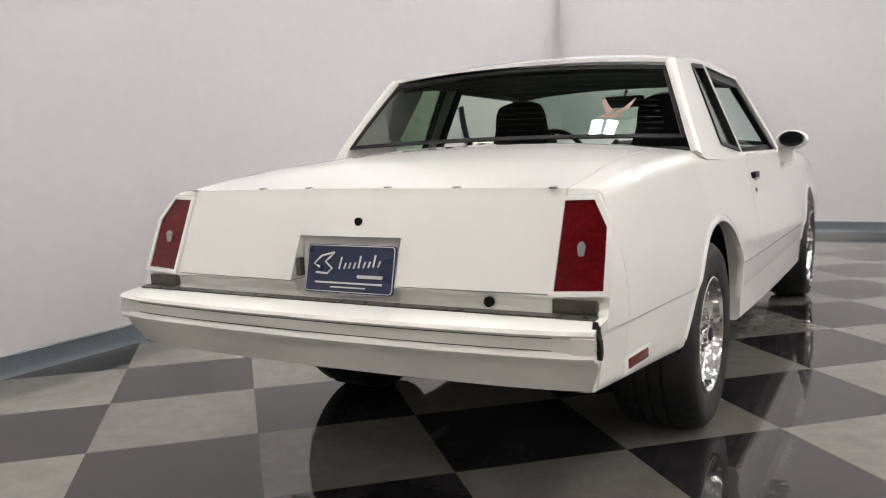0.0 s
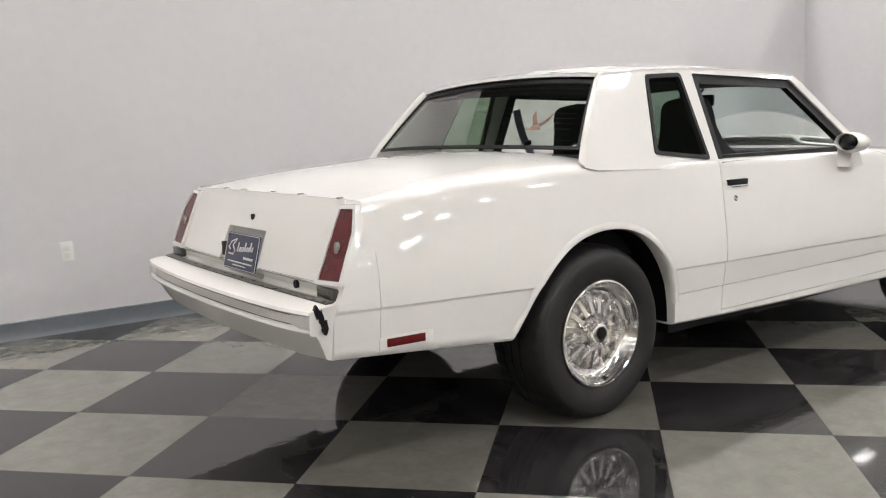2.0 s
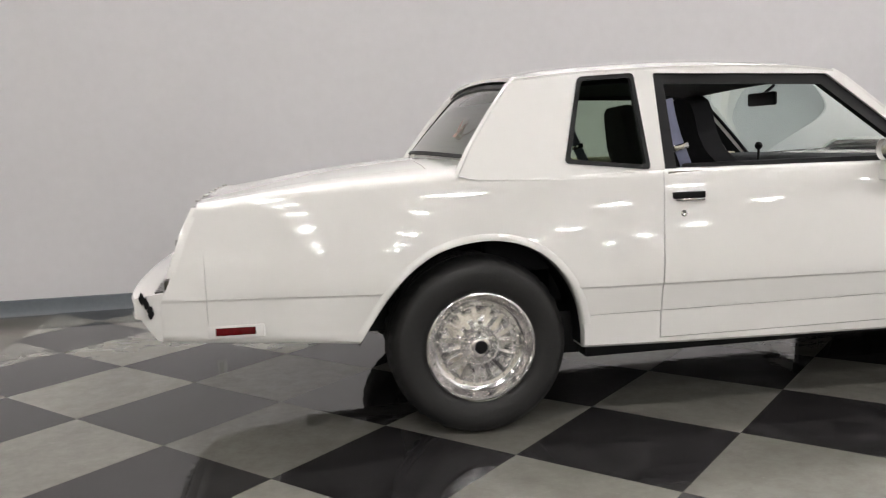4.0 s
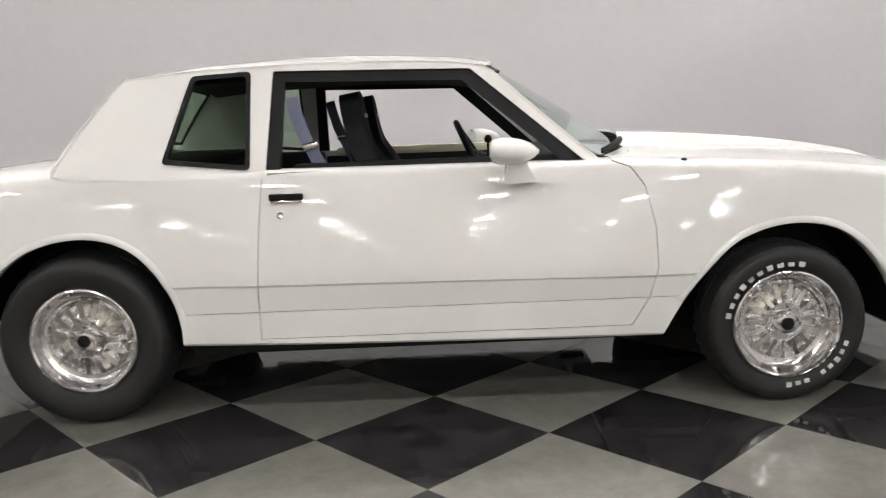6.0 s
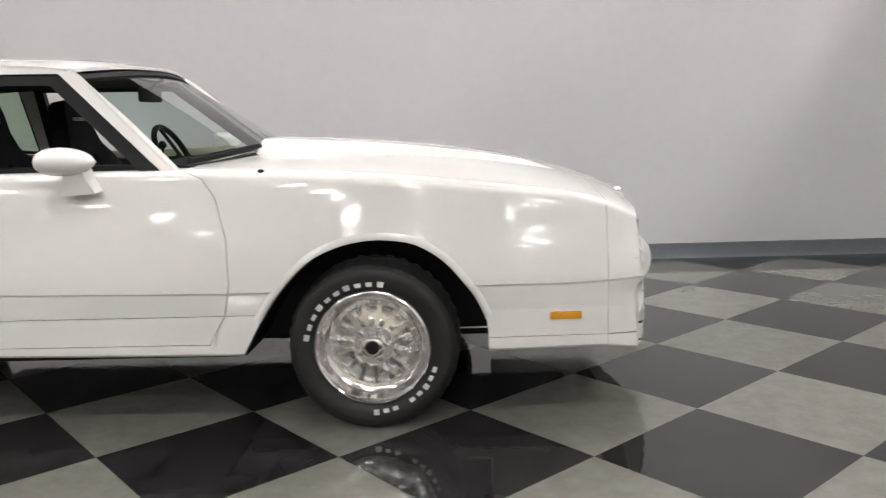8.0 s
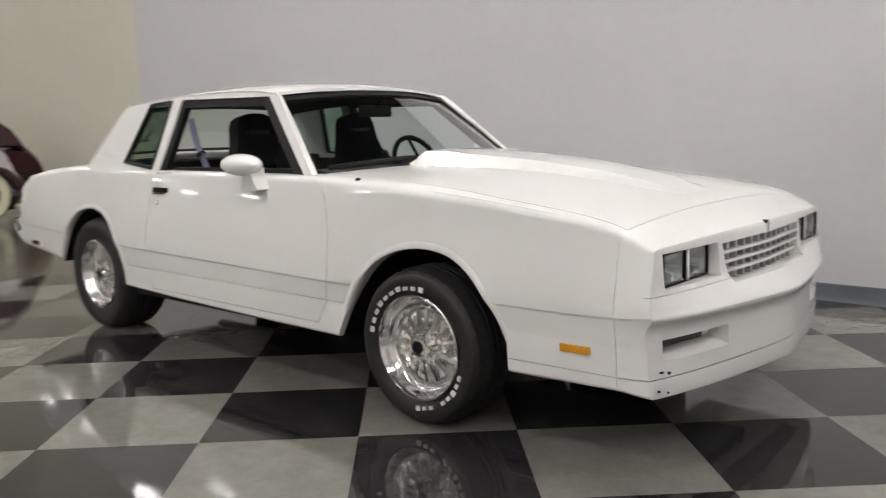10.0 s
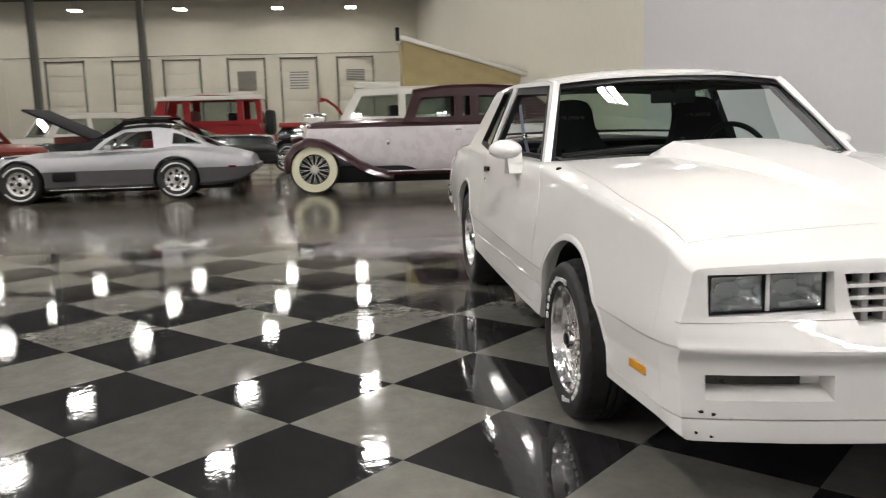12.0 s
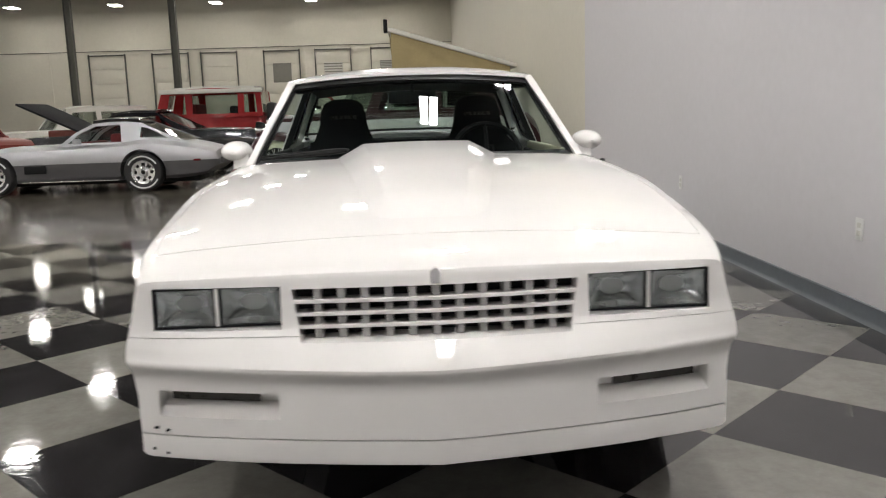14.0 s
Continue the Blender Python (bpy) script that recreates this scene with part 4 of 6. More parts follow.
        box(bm, (-0.995, y - 0.004, 0.452), (-0.795, y + 0.004, 0.497), 0.003, m=Matrix.Translation((-0.9, y, 0.475)) @ Matrix.Rotation(radians(s * 5.0), 4, "Z") @ Matrix.Translation((0.9, -y, -0.475)))
        mk = part("marker_plate", bm, M_WHITE, car)
        bm = bmesh.new()
        box(bm, (-0.968, y - 0.007, 0.461), (-0.826, y + 0.007, 0.489), 0.003, m=Matrix.Translation((-0.9, y, 0.475)) @ Matrix.Rotation(radians(s * 5.0), 4, "Z") @ Matrix.Translation((0.9, -y, -0.475)))
        part("side_marker", bm, M_RED, mk, "red side marker lamp")


def rear_end(car):
    def rear_point(y, z, out=0.0):
        return Vector((REAR_X(z) + 0.03 * (y / 0.8) ** 2 - out, y, z))
    lens = [(0.657, 0.908), (0.736, 0.910), (0.778, 0.843), (0.786, 0.692), (0.658, 0.686)]
    for s in (-1, 1):
        bm = solid_fill([grow(lens, 0.012), grow(lens, -0.001)], lambda y, z: rear_point(s * y, z, 0.016), Vector((0.03, 0, 0)), s)
        part("tail_lamp_trim", bm, M_WHITE, car, "white tail lamp surround")
        bm = solid_fill([lens], lambda y, z: rear_point(s * y, z, 0.010), Vector((0.02, 0, 0)), s)
        lamp = part("tail_lamp", bm, M_RED, car, "dark red wedge-shaped tail lamp")
        bm = bmesh.new()
        c = rear_point(s * 0.718, 0.790, 0.014)
        prism(bm, rounded([(c.y - 0.007, c.z - 0.018), (c.y + 0.007, c.z - 0.018), (c.y + 0.009, c.z + 0.010), (c.y, c.z + 0.020), (c.y - 0.009, c.z + 0.010)], 0.004), "x", c.x - 0.003, c.x + 0.01)
        part("crest", bm, M_GRILLEBAR, lamp, "small chrome crest")
        bm = bmesh.new()
        y0, y1 = min(s * 0.656, s * 0.770), max(s * 0.656, s * 0.770)
        box(bm, (-1.136, y0, 0.630), (-1.107, y1, 0.668), 0.004)
        part("reversing_lamp", bm, M_SMOKE, car, "dull clear reversing lamp")
    # licence plate with its recess and plain bars for the writing
    bm = bmesh.new()
    prism(bm, rounded([(-0.153, 0.655), (0.153, 0.655), (0.153, 0.795), (-0.153, 0.795)], 0.012), "x", -0.003, 0.0)
    tilt = Matrix.Translation((-1.129, -0.042, -0.008)) @ Matrix.Translation((0, 0, 0.725)) @ Matrix.Rotation(radians(14), 4, "Y") @ Matrix.Translation((0, 0, -0.725))
    bmesh.ops.transform(bm, matrix=tilt, verts=bm.verts[:])
    plate = part("plate", bm, M_NAVY, car, "navy blue dealer plate with white script")
    bm = bmesh.new()
    ring = rounded([(-0.149, 0.659), (0.149, 0.659), (0.149, 0.791), (-0.149, 0.791)], 0.011)
    tube(bm, [(-0.005, y, z) for y, z in ring], 0.0013, 5, closed=True)
    bmesh.ops.transform(bm, matrix=tilt, verts=bm.verts[:])
    part("plate_border", bm, M_LETTER, plate)
    bm = bmesh.new()
    swash = [(0.105, 0.728), (0.125, 0.737), (0.10, 0.760), (0.055, 0.771), (0.07, 0.757), (0.085, 0.744), (0.06, 0.725), (0.075, 0.71), (0.115, 0.712)]
    tube(bm, [(-0.005, y, z) for y, z in swash], 0.0032, 5)
    for k in range(9):
        y = 0.035 - k * 0.0165
        tube(bm, [(-0.005, y, 0.724 + 0.0012 * k), (-0.005, y - 0.006, 0.741 + (0.018 if k in (0, 4, 7) else 0.0) + 0.0012 * k)], 0.0028, 5)
    box(bm, (-0.0062, -0.115, 0.700), (-0.004, -0.03, 0.709))
    box(bm, (-0.0062, -0.115, 0.682), (-0.004, 0.115, 0.687))
    box(bm, (-0.0062, -0.06, 0.670), (-0.004, 0.06, 0.674))
    bmesh.ops.transform(bm, matrix=tilt, verts=bm.verts[:])
    part("plate_script", bm, M_LETTER, plate, "white script shapes")
    bm = bmesh.new()
    box(bm, (-1.137, 0.132, 0.69), (-1.114, 0.148, 0.745), 0.003)
    part("plate_lamp", bm, M_SMOKE, car)
    bm = bmesh.new()
    c = rear_point(-0.042, 0.848, 0.0)
    lathe(bm, [(0.012, -0.004), (0.012, 0.004), (0.008, 0.006), (0.005, 0.0)], 16, "x", (c.x - 0.002, c.y, c.z))
    part("trunk_lock", bm, M_BLACK, car, "black trunk lock hole")
    for y in (0.66, 0.365, 0.181, -0.105, -0.333, -0.617):
        bm = bmesh.new()
        lathe(bm, [(0.012, -0.004), (0.012, 0.0015), (0.008, 0.003)], 10, "z", (-1.012, y, hood_at(-1.082, y) + 0.001))
        part("bolt", bm, M_DULL, car, "dull steel bolt on the trunk edge")
    bm = bmesh.new()
    lathe(bm, [(0.014, -0.006), (0.014, 0.004)], 14, "x", (-1.118, -0.475, 0.648))
    part("key_hole", bm, M_BLACK, car)
    # bumper: a bowed moulding with a recessed band
    prof = [(-1.117, 0.632), (-1.232, 0.622), (-1.254, 0.617), (-1.260, 0.608), (-1.254, 0.602), (-1.246, 0.600), (-1.246, 0.566), (-1.256, 0.562), (-1.260, 0.553), (-1.256, 0.545), (-1.237, 0.540), (-1.227, 0.520), (-1.192, 0.455), (-1.172, 0.447), (-1.092, 0.46)]
    bm = bmesh.new()
    rows = []
    for u in np.linspace(-1, 1, 31):
        row = []
        for x, z in prof:
            bow = -0.040 * (1 - u * u) + 0.020 * abs(u) ** 8
            if abs(u) > 0.93 and 0.545 < z < 0.605 and x > -1.252:
                x = -1.258
            row.append((x + bow * (1 if x < -1.152 else 0.6), u * (0.800 - 0.030 * (z < 0.5)), z))
        rows.append(row)
    vs = sheet(bm, rows, 0.0)
    bm.faces.new(vs[0])
    bm.faces.new(vs[-1][::-1])
    part("bumper", bm, M_WHITE, car, "white rear bumper with a grooved band and a chipped corner")
    bm = bmesh.new()
    rows = [[(-1.150 - 0.018 * (1 - u * u) - dx, u * 0.778, 0.634 - dx * 0.1) for dx in (-0.01, 0.006, 0.018)] for u in np.linspace(-1, 1, 21)]
    sheet(bm, rows, 0.012)
    part("bumper_filler", bm, M_LAMPDARK, car, "dark rubber filler strip over the bumper")
    for z in (0.5980, 0.5675):
        bm = bmesh.new()
        slab(bm, [[(-1.2475 - 0.040 * (1 - u * u) + 0.020 * abs(u) ** 8 + d, u * 0.800, z + e) for d, e in ((0, 0.0010), (0, -0.0010))] for u in np.linspace(-0.92, 0.92, 25)], (0.004, 0, 0))
        part("groove_line", bm, M_SMOKE, car, "thin dark line along the bumper band")
    # chips in the paint
    for k, (x, z, n) in enumerate(((-1.210, 0.598, 9), (-1.197, 0.565, 13), (-1.222, 0.612, 7))):
        random.seed(40 + k)
        bm = bmesh.new()
        poly = [(x + random.uniform(0.006, 0.014) * math.cos(6.283 * i / n), z + random.uniform(0.012, 0.032) * math.sin(6.283 * i / n)) for i in range(n)]
        prism(bm, [(a + 0.012, b) for a, b in poly], "y", -0.8015, -0.788)
        part("paint_chip", bm, M_BLACK, car, "bare dark chip in the paint")
    for k, (x, y, z, n) in enumerate(((3.745, -0.775, 0.356, 7), (3.757, -0.745, 0.350, 9), (3.765, -0.75, 0.284, 7), (3.735, -0.79, 0.295, 6))):
        random.seed(60 + k)
        bm = bmesh.new()
        poly = [(y + random.uniform(0.002, 0.010) * math.cos(6.283 * i / n), z + random.uniform(0.001, 0.006) * math.sin(6.283 * i / n)) for i in range(n)]
        xs = nose_x(y, z)
        prism(bm, poly, "x", xs - 0.012, xs + 0.0015)
        part("paint_chip", bm, M_BLACK, car, "bare dark chip in the paint")
    bm = bmesh.new()
    tube(bm, [(0.2, 0.42, 0.27), (-0.5, 0.45, 0.30), (-0.66, 0.46, 0.31)], 0.028, 10)
    part("exhaust_pipe", bm, M_DULL, car, "dull steel tailpipe")
    bm = bmesh.new()
    tube(bm, [(0, -0.75, 0.34), (0, 0.75, 0.34)], 0.045, 12)
    lathe(bm, [(0.03, -0.14), (0.13, -0.06), (0.13, 0.06), (0.03, 0.14)], 20, "y", (0, 0, 0.34))
    part("rear_axle", bm, M_BLACK, car)


def wheels(car):
    def tyre_mesh(r, w):
        bm = bmesh.new()
        rim = 0.205
        prof = [(rim, 0.018), (rim + 0.012, 0.004), (rim + 0.03, -0.006), (lerp(rim, r, 0.55), -0.013), (lerp(rim, r, 0.74), -0.009), (lerp(rim, r, 0.78), -0.005), (lerp(rim, r, 0.90), 0.012), (r - 0.008, 0.032), (r, 0.048)]
        n = 5
        for k in range(n):
            a = lerp(0.05, w - 0.05, k / (n - 1))
            if 0 < k < n - 0:
                prof += [(r, a - 0.006), (r - 0.008, a - 0.004), (r - 0.008, a + 0.004), (r, a + 0.006)] if k < n - 1 else []
        prof += [(r, w - 0.048), (r - 0.008, w - 0.032), (lerp(rim, r, 0.75), w + 0.004), (lerp(rim, r, 0.4), w + 0.008), (rim, w - 0.018), (rim - 0.02, w * 0.5)]
        n = 144
        rows = []
        for rr, y in prof:
            deep = 0.007 if rr > r - 0.009 and (y < 0.075 or y > w - 0.075) else 0.0
            rows.append([bm.verts.new(((rr - deep * ((k // 2 + (y > 0.04)) % 2)) * math.cos(2 * math.pi * k / n), y, (rr - deep * ((k // 2 + (y > 0.04)) % 2)) * math.sin(2 * math.pi * k / n))) for k in range(n)])
        for a, b in zip(rows, rows[1:] + rows[:1]):
            for k in range(n):
                bm.faces.new((a[k], a[(k + 1) % n], b[(k + 1) % n], b[k]))
        return mesh_of(bm)
    def rim_mesh():
        bm = bmesh.new()
        prof = [(0.200, 0.10), (0.203, 0.02), (0.211, 0.006), (0.211, -0.002), (0.205, -0.004), (0.199, 0.003), (0.194, 0.014), (0.188, 0.028), (0.181, 0.040), (0.173, 0.047), (0.166, 0.050), (0.152, 0.052), (0.148, 0.066), (0.140, 0.074), (0.120, 0.076), (0.090, 0.068), (0.083, 0.050), (0.074, 0.042), (0.046, 0.042), (0.043, 0.018), (0.038, 0.008), (0.030, 0.005), (0.004, 0.005)]
        lathe(bm, prof, 96, "y")
        for k in range(24):
            a = 2 * math.pi * (k + 0.5) / 24
            lathe(bm, [(0.0045, 0.054), (0.0045, 0.047), (0.003, 0.0445), (0.0008, 0.044)], 8, "y", (0.159 * math.cos(a), 0, 0.159 * math.sin(a)))
        for k in range(15):
            a = 2 * math.pi * k / 15
            m = Matrix.Rotation(-a, 4, "Y")
            pts = [(0.076, 0.036), (0.110, 0.044), (0.150, 0.048), (0.150, 0.085), (0.076, 0.080)]
            vs = prism(bm, pts, "z", -0.0085, 0.0085)
            bmesh.ops.transform(bm, matrix=m, verts=vs)
        return mesh_of(bm)
    def nut_mesh():
        bm = bmesh.new()
        lathe(bm, [(0.0115, 0.05), (0.0115, 0.026), (0.009, 0.021), (0.001, 0.020)], 6, "y")
        return mesh_of(bm)
    rim_me, nut_me = finish(rim_mesh(), M_ALU, 25), finish(nut_mesh(), M_CHROME)
    bm = bmesh.new()
    lathe(bm, [(0.025, 0.012), (0.026, 0.001), (0.022, -0.002), (0.001, -0.003)], 24, "y")
    cap_me = finish(mesh_of(bm), M_BLACK)
    for x, r, w, out in ((0.0, 0.346, 0.285, 0.818), (2.747, 0.316, 0.225, 0.888)):
        tyre_me = finish(tyre_mesh(r, w), M_RUBBER, 40)
        for s in (-1, 1):
            z = r - 0.004
            m = pose(x, s * out, z, 0, 0, 0 if s < 0 else 180) @ Matrix.Rotation(radians(17 if x else 0), 4, "Y")
            t = new("tyre", tyre_me)
            t.parent, t.matrix_basis = car, m
            tagged(t, "black tyre with white raised lettering" if x > 1 else "wide black tyre")
            rm = new("rim", rim_me)
            rm.parent, rm.matrix_basis = car, m
            tagged(rm, "polished deep-dish aluminium wheel with rivets")
            for k in range(5):
                a = 2 * math.pi * k / 5 + 0.3
                nt = new("lug_nut", nut_me)
                nt.parent, nt.matrix_basis = rm, Matrix.Translation((0.0575 * math.cos(a), 0, 0.0575 * math.sin(a)))
            cp = new("centre_cap", cap_me)
            cp.parent, cp.matrix_basis = rm, Matrix.Identity(4)
            bm = bmesh.new()
            lathe(bm, [(0.003, 0.03), (0.003, 0.006), (0.001, 0.004)], 8, "y", (0.188 * math.cos(radians(-80)), 0, 0.188 * math.sin(radians(-80))))
            part("valve", bm, M_BLACK, rm)
            if x > 1:
                for a0, a1, n in ((109, 208, 10), (301, 378, 9)):
                    for k in range(n):
                        if n == 9 and k in (3,):
                            continue
                        a = radians(lerp(a0, a1, (k + 0.5) / n) - 17)
                        da = radians((a1 - a0) / n * 0.26)
                        r0, r1 = 0.231, 0.245 + (0.005 if k % 3 == 0 else 0)
                        vs = []
                        for rr, aa in ((r0, a - da), (r0, a + da), (r1, a + da), (r1, a - da)):
                            vs.append((rr * math.cos(aa), rr * math.sin(aa)))
                        bm = bmesh.new()
                        prism(bm, vs, "y", -0.0150, -0.008)
                        part("sidewall_bar", bm, M_LETTER, t)


def cabin(car):
    # seats: high-back buckets with a harness slot
    for s in (-1, 1):
        outline = [(0.0, 0.30), (0.21, 0.32), (0.235, 0.50), (0.225, 0.62), (0.205, 0.70), (0.165, 0.76), (0.135, 0.84), (0.125, 0.92), (0.105, 0.965), (0.06, 0.985), (0.0, 0.99)]
        full = outline + [(-a, b) for a, b in outline[-2:0:-1]]
        slots = [[(k * 0.045, 0.665), (k * 0.095, 0.655), (k * 0.09, 0.70), (k * 0.05, 0.705)] for k in (1, -1)]
        bm = bmesh.new()
        fill(bm, [rounded(full, 0.012, 2)] + [q if k == 0 else q[::-1] for k, q in enumerate(slots)], lambda y, z: Vector((0.0, y, z)))
        for v in bm.verts:
            v.co.x += 0.55 * max(0.0, abs(v.co.y) - 0.10) ** 1.0 * max(0.0, min(1.0, (0.80 - v.co.z) / 0.35)) * 2.0
        r = bmesh.ops.extrude_face_region(bm, geom=bm.faces[:])
        bmesh.ops.translate(bm, vec=(-0.085, 0, 0), verts=[v for v in r["geom"] if isinstance(v, bmesh.types.BMVert)])
        back = part("seat_back", bm, M_CLOTH, car, "black high-back bucket seat")
        back.matrix_basis = pose(1.255, s * 0.385, 0.30, 0, -9, 0)
        bm = bmesh.new()
        box(bm, (-0.05, -0.22, 0.22), (0.50, 0.22, 0.36), 0.05)
        for k in (-1, 1):
            box(bm, (-0.05, k * 0.22 - 0.05, 0.25), (0.45, k * 0.22 + 0.05, 0.46), 0.035)
        cushion = part("seat_cushion", bm, M_CLOTH, car)
        cushion.matrix_basis = pose(1.21, s * 0.385, 0.27)
        bm = bmesh.new()
        for k in range(6):
            box(bm, (0.002, -0.075 + k * 0.026, 0.875), (0.006, -0.055 + k * 0.026, 0.893))
        part("seat_badge", bm, M_LAMPDARK, back, "small grey bars on the headrest")
        # belts: webbing from the pillar down past the seat
        bm = bmesh.new()
        pts = [(0.83, s * 0.630, 1.25), (0.845, s * 0.628, 1.18), (0.87, s * 0.624, 1.10), (0.925, s * 0.61, 0.98), (0.99, s * 0.58, 0.86)]
        rows = [[(x - 0.008, y, z), (x + 0.042, y - s * 0.004, z + 0.012)] for x, y, z in pts]
        sheet(bm, rows, 0.002)
        belt = part("seat_belt", bm, M_WEBBING, car, "blue-grey seat belt webbing")
        bm = bmesh.new()
        box(bm, (0.878, s * 0.620 - 0.012, 1.05), (0.942, s * 0.620 + 0.012, 1.075), 0.003, m=Matrix.Translation((0.91, 0, 1.062)) @ Matrix.Rotation(radians(-15), 4, "Y") @ Matrix.Translation((-0.91, 0, -1.062)))
        part("buckle", bm, M_CHROME, belt, "chrome belt slide")
        # door card with a cream top roll
        bm = bmesh.new()
        box(bm, (0.80, s * 0.700, 0.45), (1.98, s * 0.735, 0.955), 0.01)
        part("door_card", bm, M_CLOTH, car)
        bm = bmesh.new()
        box(bm, (0.86, s * 0.715, 0.948), (1.93, s * 0.752, 0.999), 0.016)
        part("door_top", bm, M_CREAM, car, "cream padded door top") if s > 0 else part("door_top", bm, M_BLACK, car, "dark padded door top")
        bm = bmesh.new()
        box(bm, (0.05, s * 0.62, 0.60), (0.80, s * 0.70, 0.99), 0.03)
        part("rear_side_trim", bm, M_CLOTH, car)
    bm = bmesh.new()
    box(bm, (0.0, -0.66, 0.90), (0.42, 0.66, 1.02), 0.03)
    part("parcel_shelf", bm, M_CLOTH, car, "dark rear parcel shelf")
    bm = bmesh.new()
    box(bm, (0.32, -0.64, 0.45), (0.50, 0.64, 0.98), 0.06)
    part("rear_seat", bm, M_CLOTH, car)
    # dashboard
    bm = bmesh.new()
    prism(bm, rounded([(1.72, 0.62), (1.74, 0.93), (1.80, 0.985), (2.02, 0.99), (2.16, 0.965), (2.20, 0.62)], 0.03), "y", -0.72, 0.72)
    part("dashboard", bm, M_DASH, car, "dark blue-grey dashboard")
    for k in range(3):
        bm = bmesh.new()
        box(bm, (1.728, -0.60 + k * 0.11, 0.90), (1.745, -0.52 + k * 0.11, 0.955), 0.004)
        part("dash_vent", bm, M_BLACK, car)
    # steering wheel
    bm = bmesh.new()
    c, ring = Vector((1.60, 0.385, 0.955)), []
    tilt = Matrix.Rotation(radians(-24), 3, "Y")
    for k in range(36):
        a = 2 * math.pi * k / 36
        ring.append(c + tilt @ Vector((0, 0.178 * math.cos(a), 0.178 * math.sin(a))))
    tube(bm, ring, 0.015, 10, closed=True)
    for a in (90 + 120, 90 - 120, 90):
        tube(bm, [c + tilt @ Vector((0.03, 0, 0)), c + tilt @ Vector((0, 0.17 * math.cos(radians(a)), 0.17 * math.sin(radians(a))))], 0.010, 8)
    tube(bm, [c + tilt @ Vector((0.0, 0, 0)), c + Vector((0.25, 0, -0.10))], 0.03, 10)
    part("steering_wheel", bm, M_BLACK, car, "black three-spoke steering wheel")
    bm = bmesh.new()
    tube(bm, [(1.66, 0.05, 0.70), (1.67, 0.05, 1.02)], 0.006, 8)
    lathe(bm, [(0.002, -0.02), (0.018, -0.008), (0.02, 0.006), (0.012, 0.02), (0.002, 0.024)], 14, "z", (1.67, 0.05, 1.035))
    part("gear_lever", bm, M_BLACK, car, "tall gear lever with a black knob")
    bm = bmesh.new()
    box(bm, (1.645, -0.12, 1.235), (1.665, 0.12, 1.30), 0.012)
    tube(bm, [(1.66, 0, 1.29), (1.72, 0, 1.335)], 0.008, 8)
    part("inner_mirror", bm, M_BLACK, car, "black inner rear-view mirror")
    # cowl, wipers
    bm = bmesh.new()
    rows = [[windshield(u, v, 0.0) + Vector((dx, 0, dz)) for v, dx, dz in ((0.03, 0.0, 0.004), (-0.01, 0.02, 0.0), (-0.05, 0.06, 0.0))] for u in np.linspace(-0.97, 0.97, 21)]
    sheet(bm, rows, 0.012)
    part("cowl_grille", bm, M_BLACK, car, "black cowl panel")
    for a, b in ((-0.93, -0.40), (-0.30, 0.35)):
        bm = bmesh.new()
        tube(bm, [windshield(lerp(a, b, t), 0.02 + 0.03 * t, 0.026) for t in np.linspace(0, 1, 8)], [0.006, 0.008, 0.010, 0.012, 0.013, 0.014, 0.014, 0.009], 8)
        tube(bm, [windshield(lerp(a, b, t), 0.03 + 0.03 * t, 0.034) for t in np.linspace(0, 0.55, 5)], 0.006, 6)
        part("wiper", bm, M_BLACK, car, "black wiper")


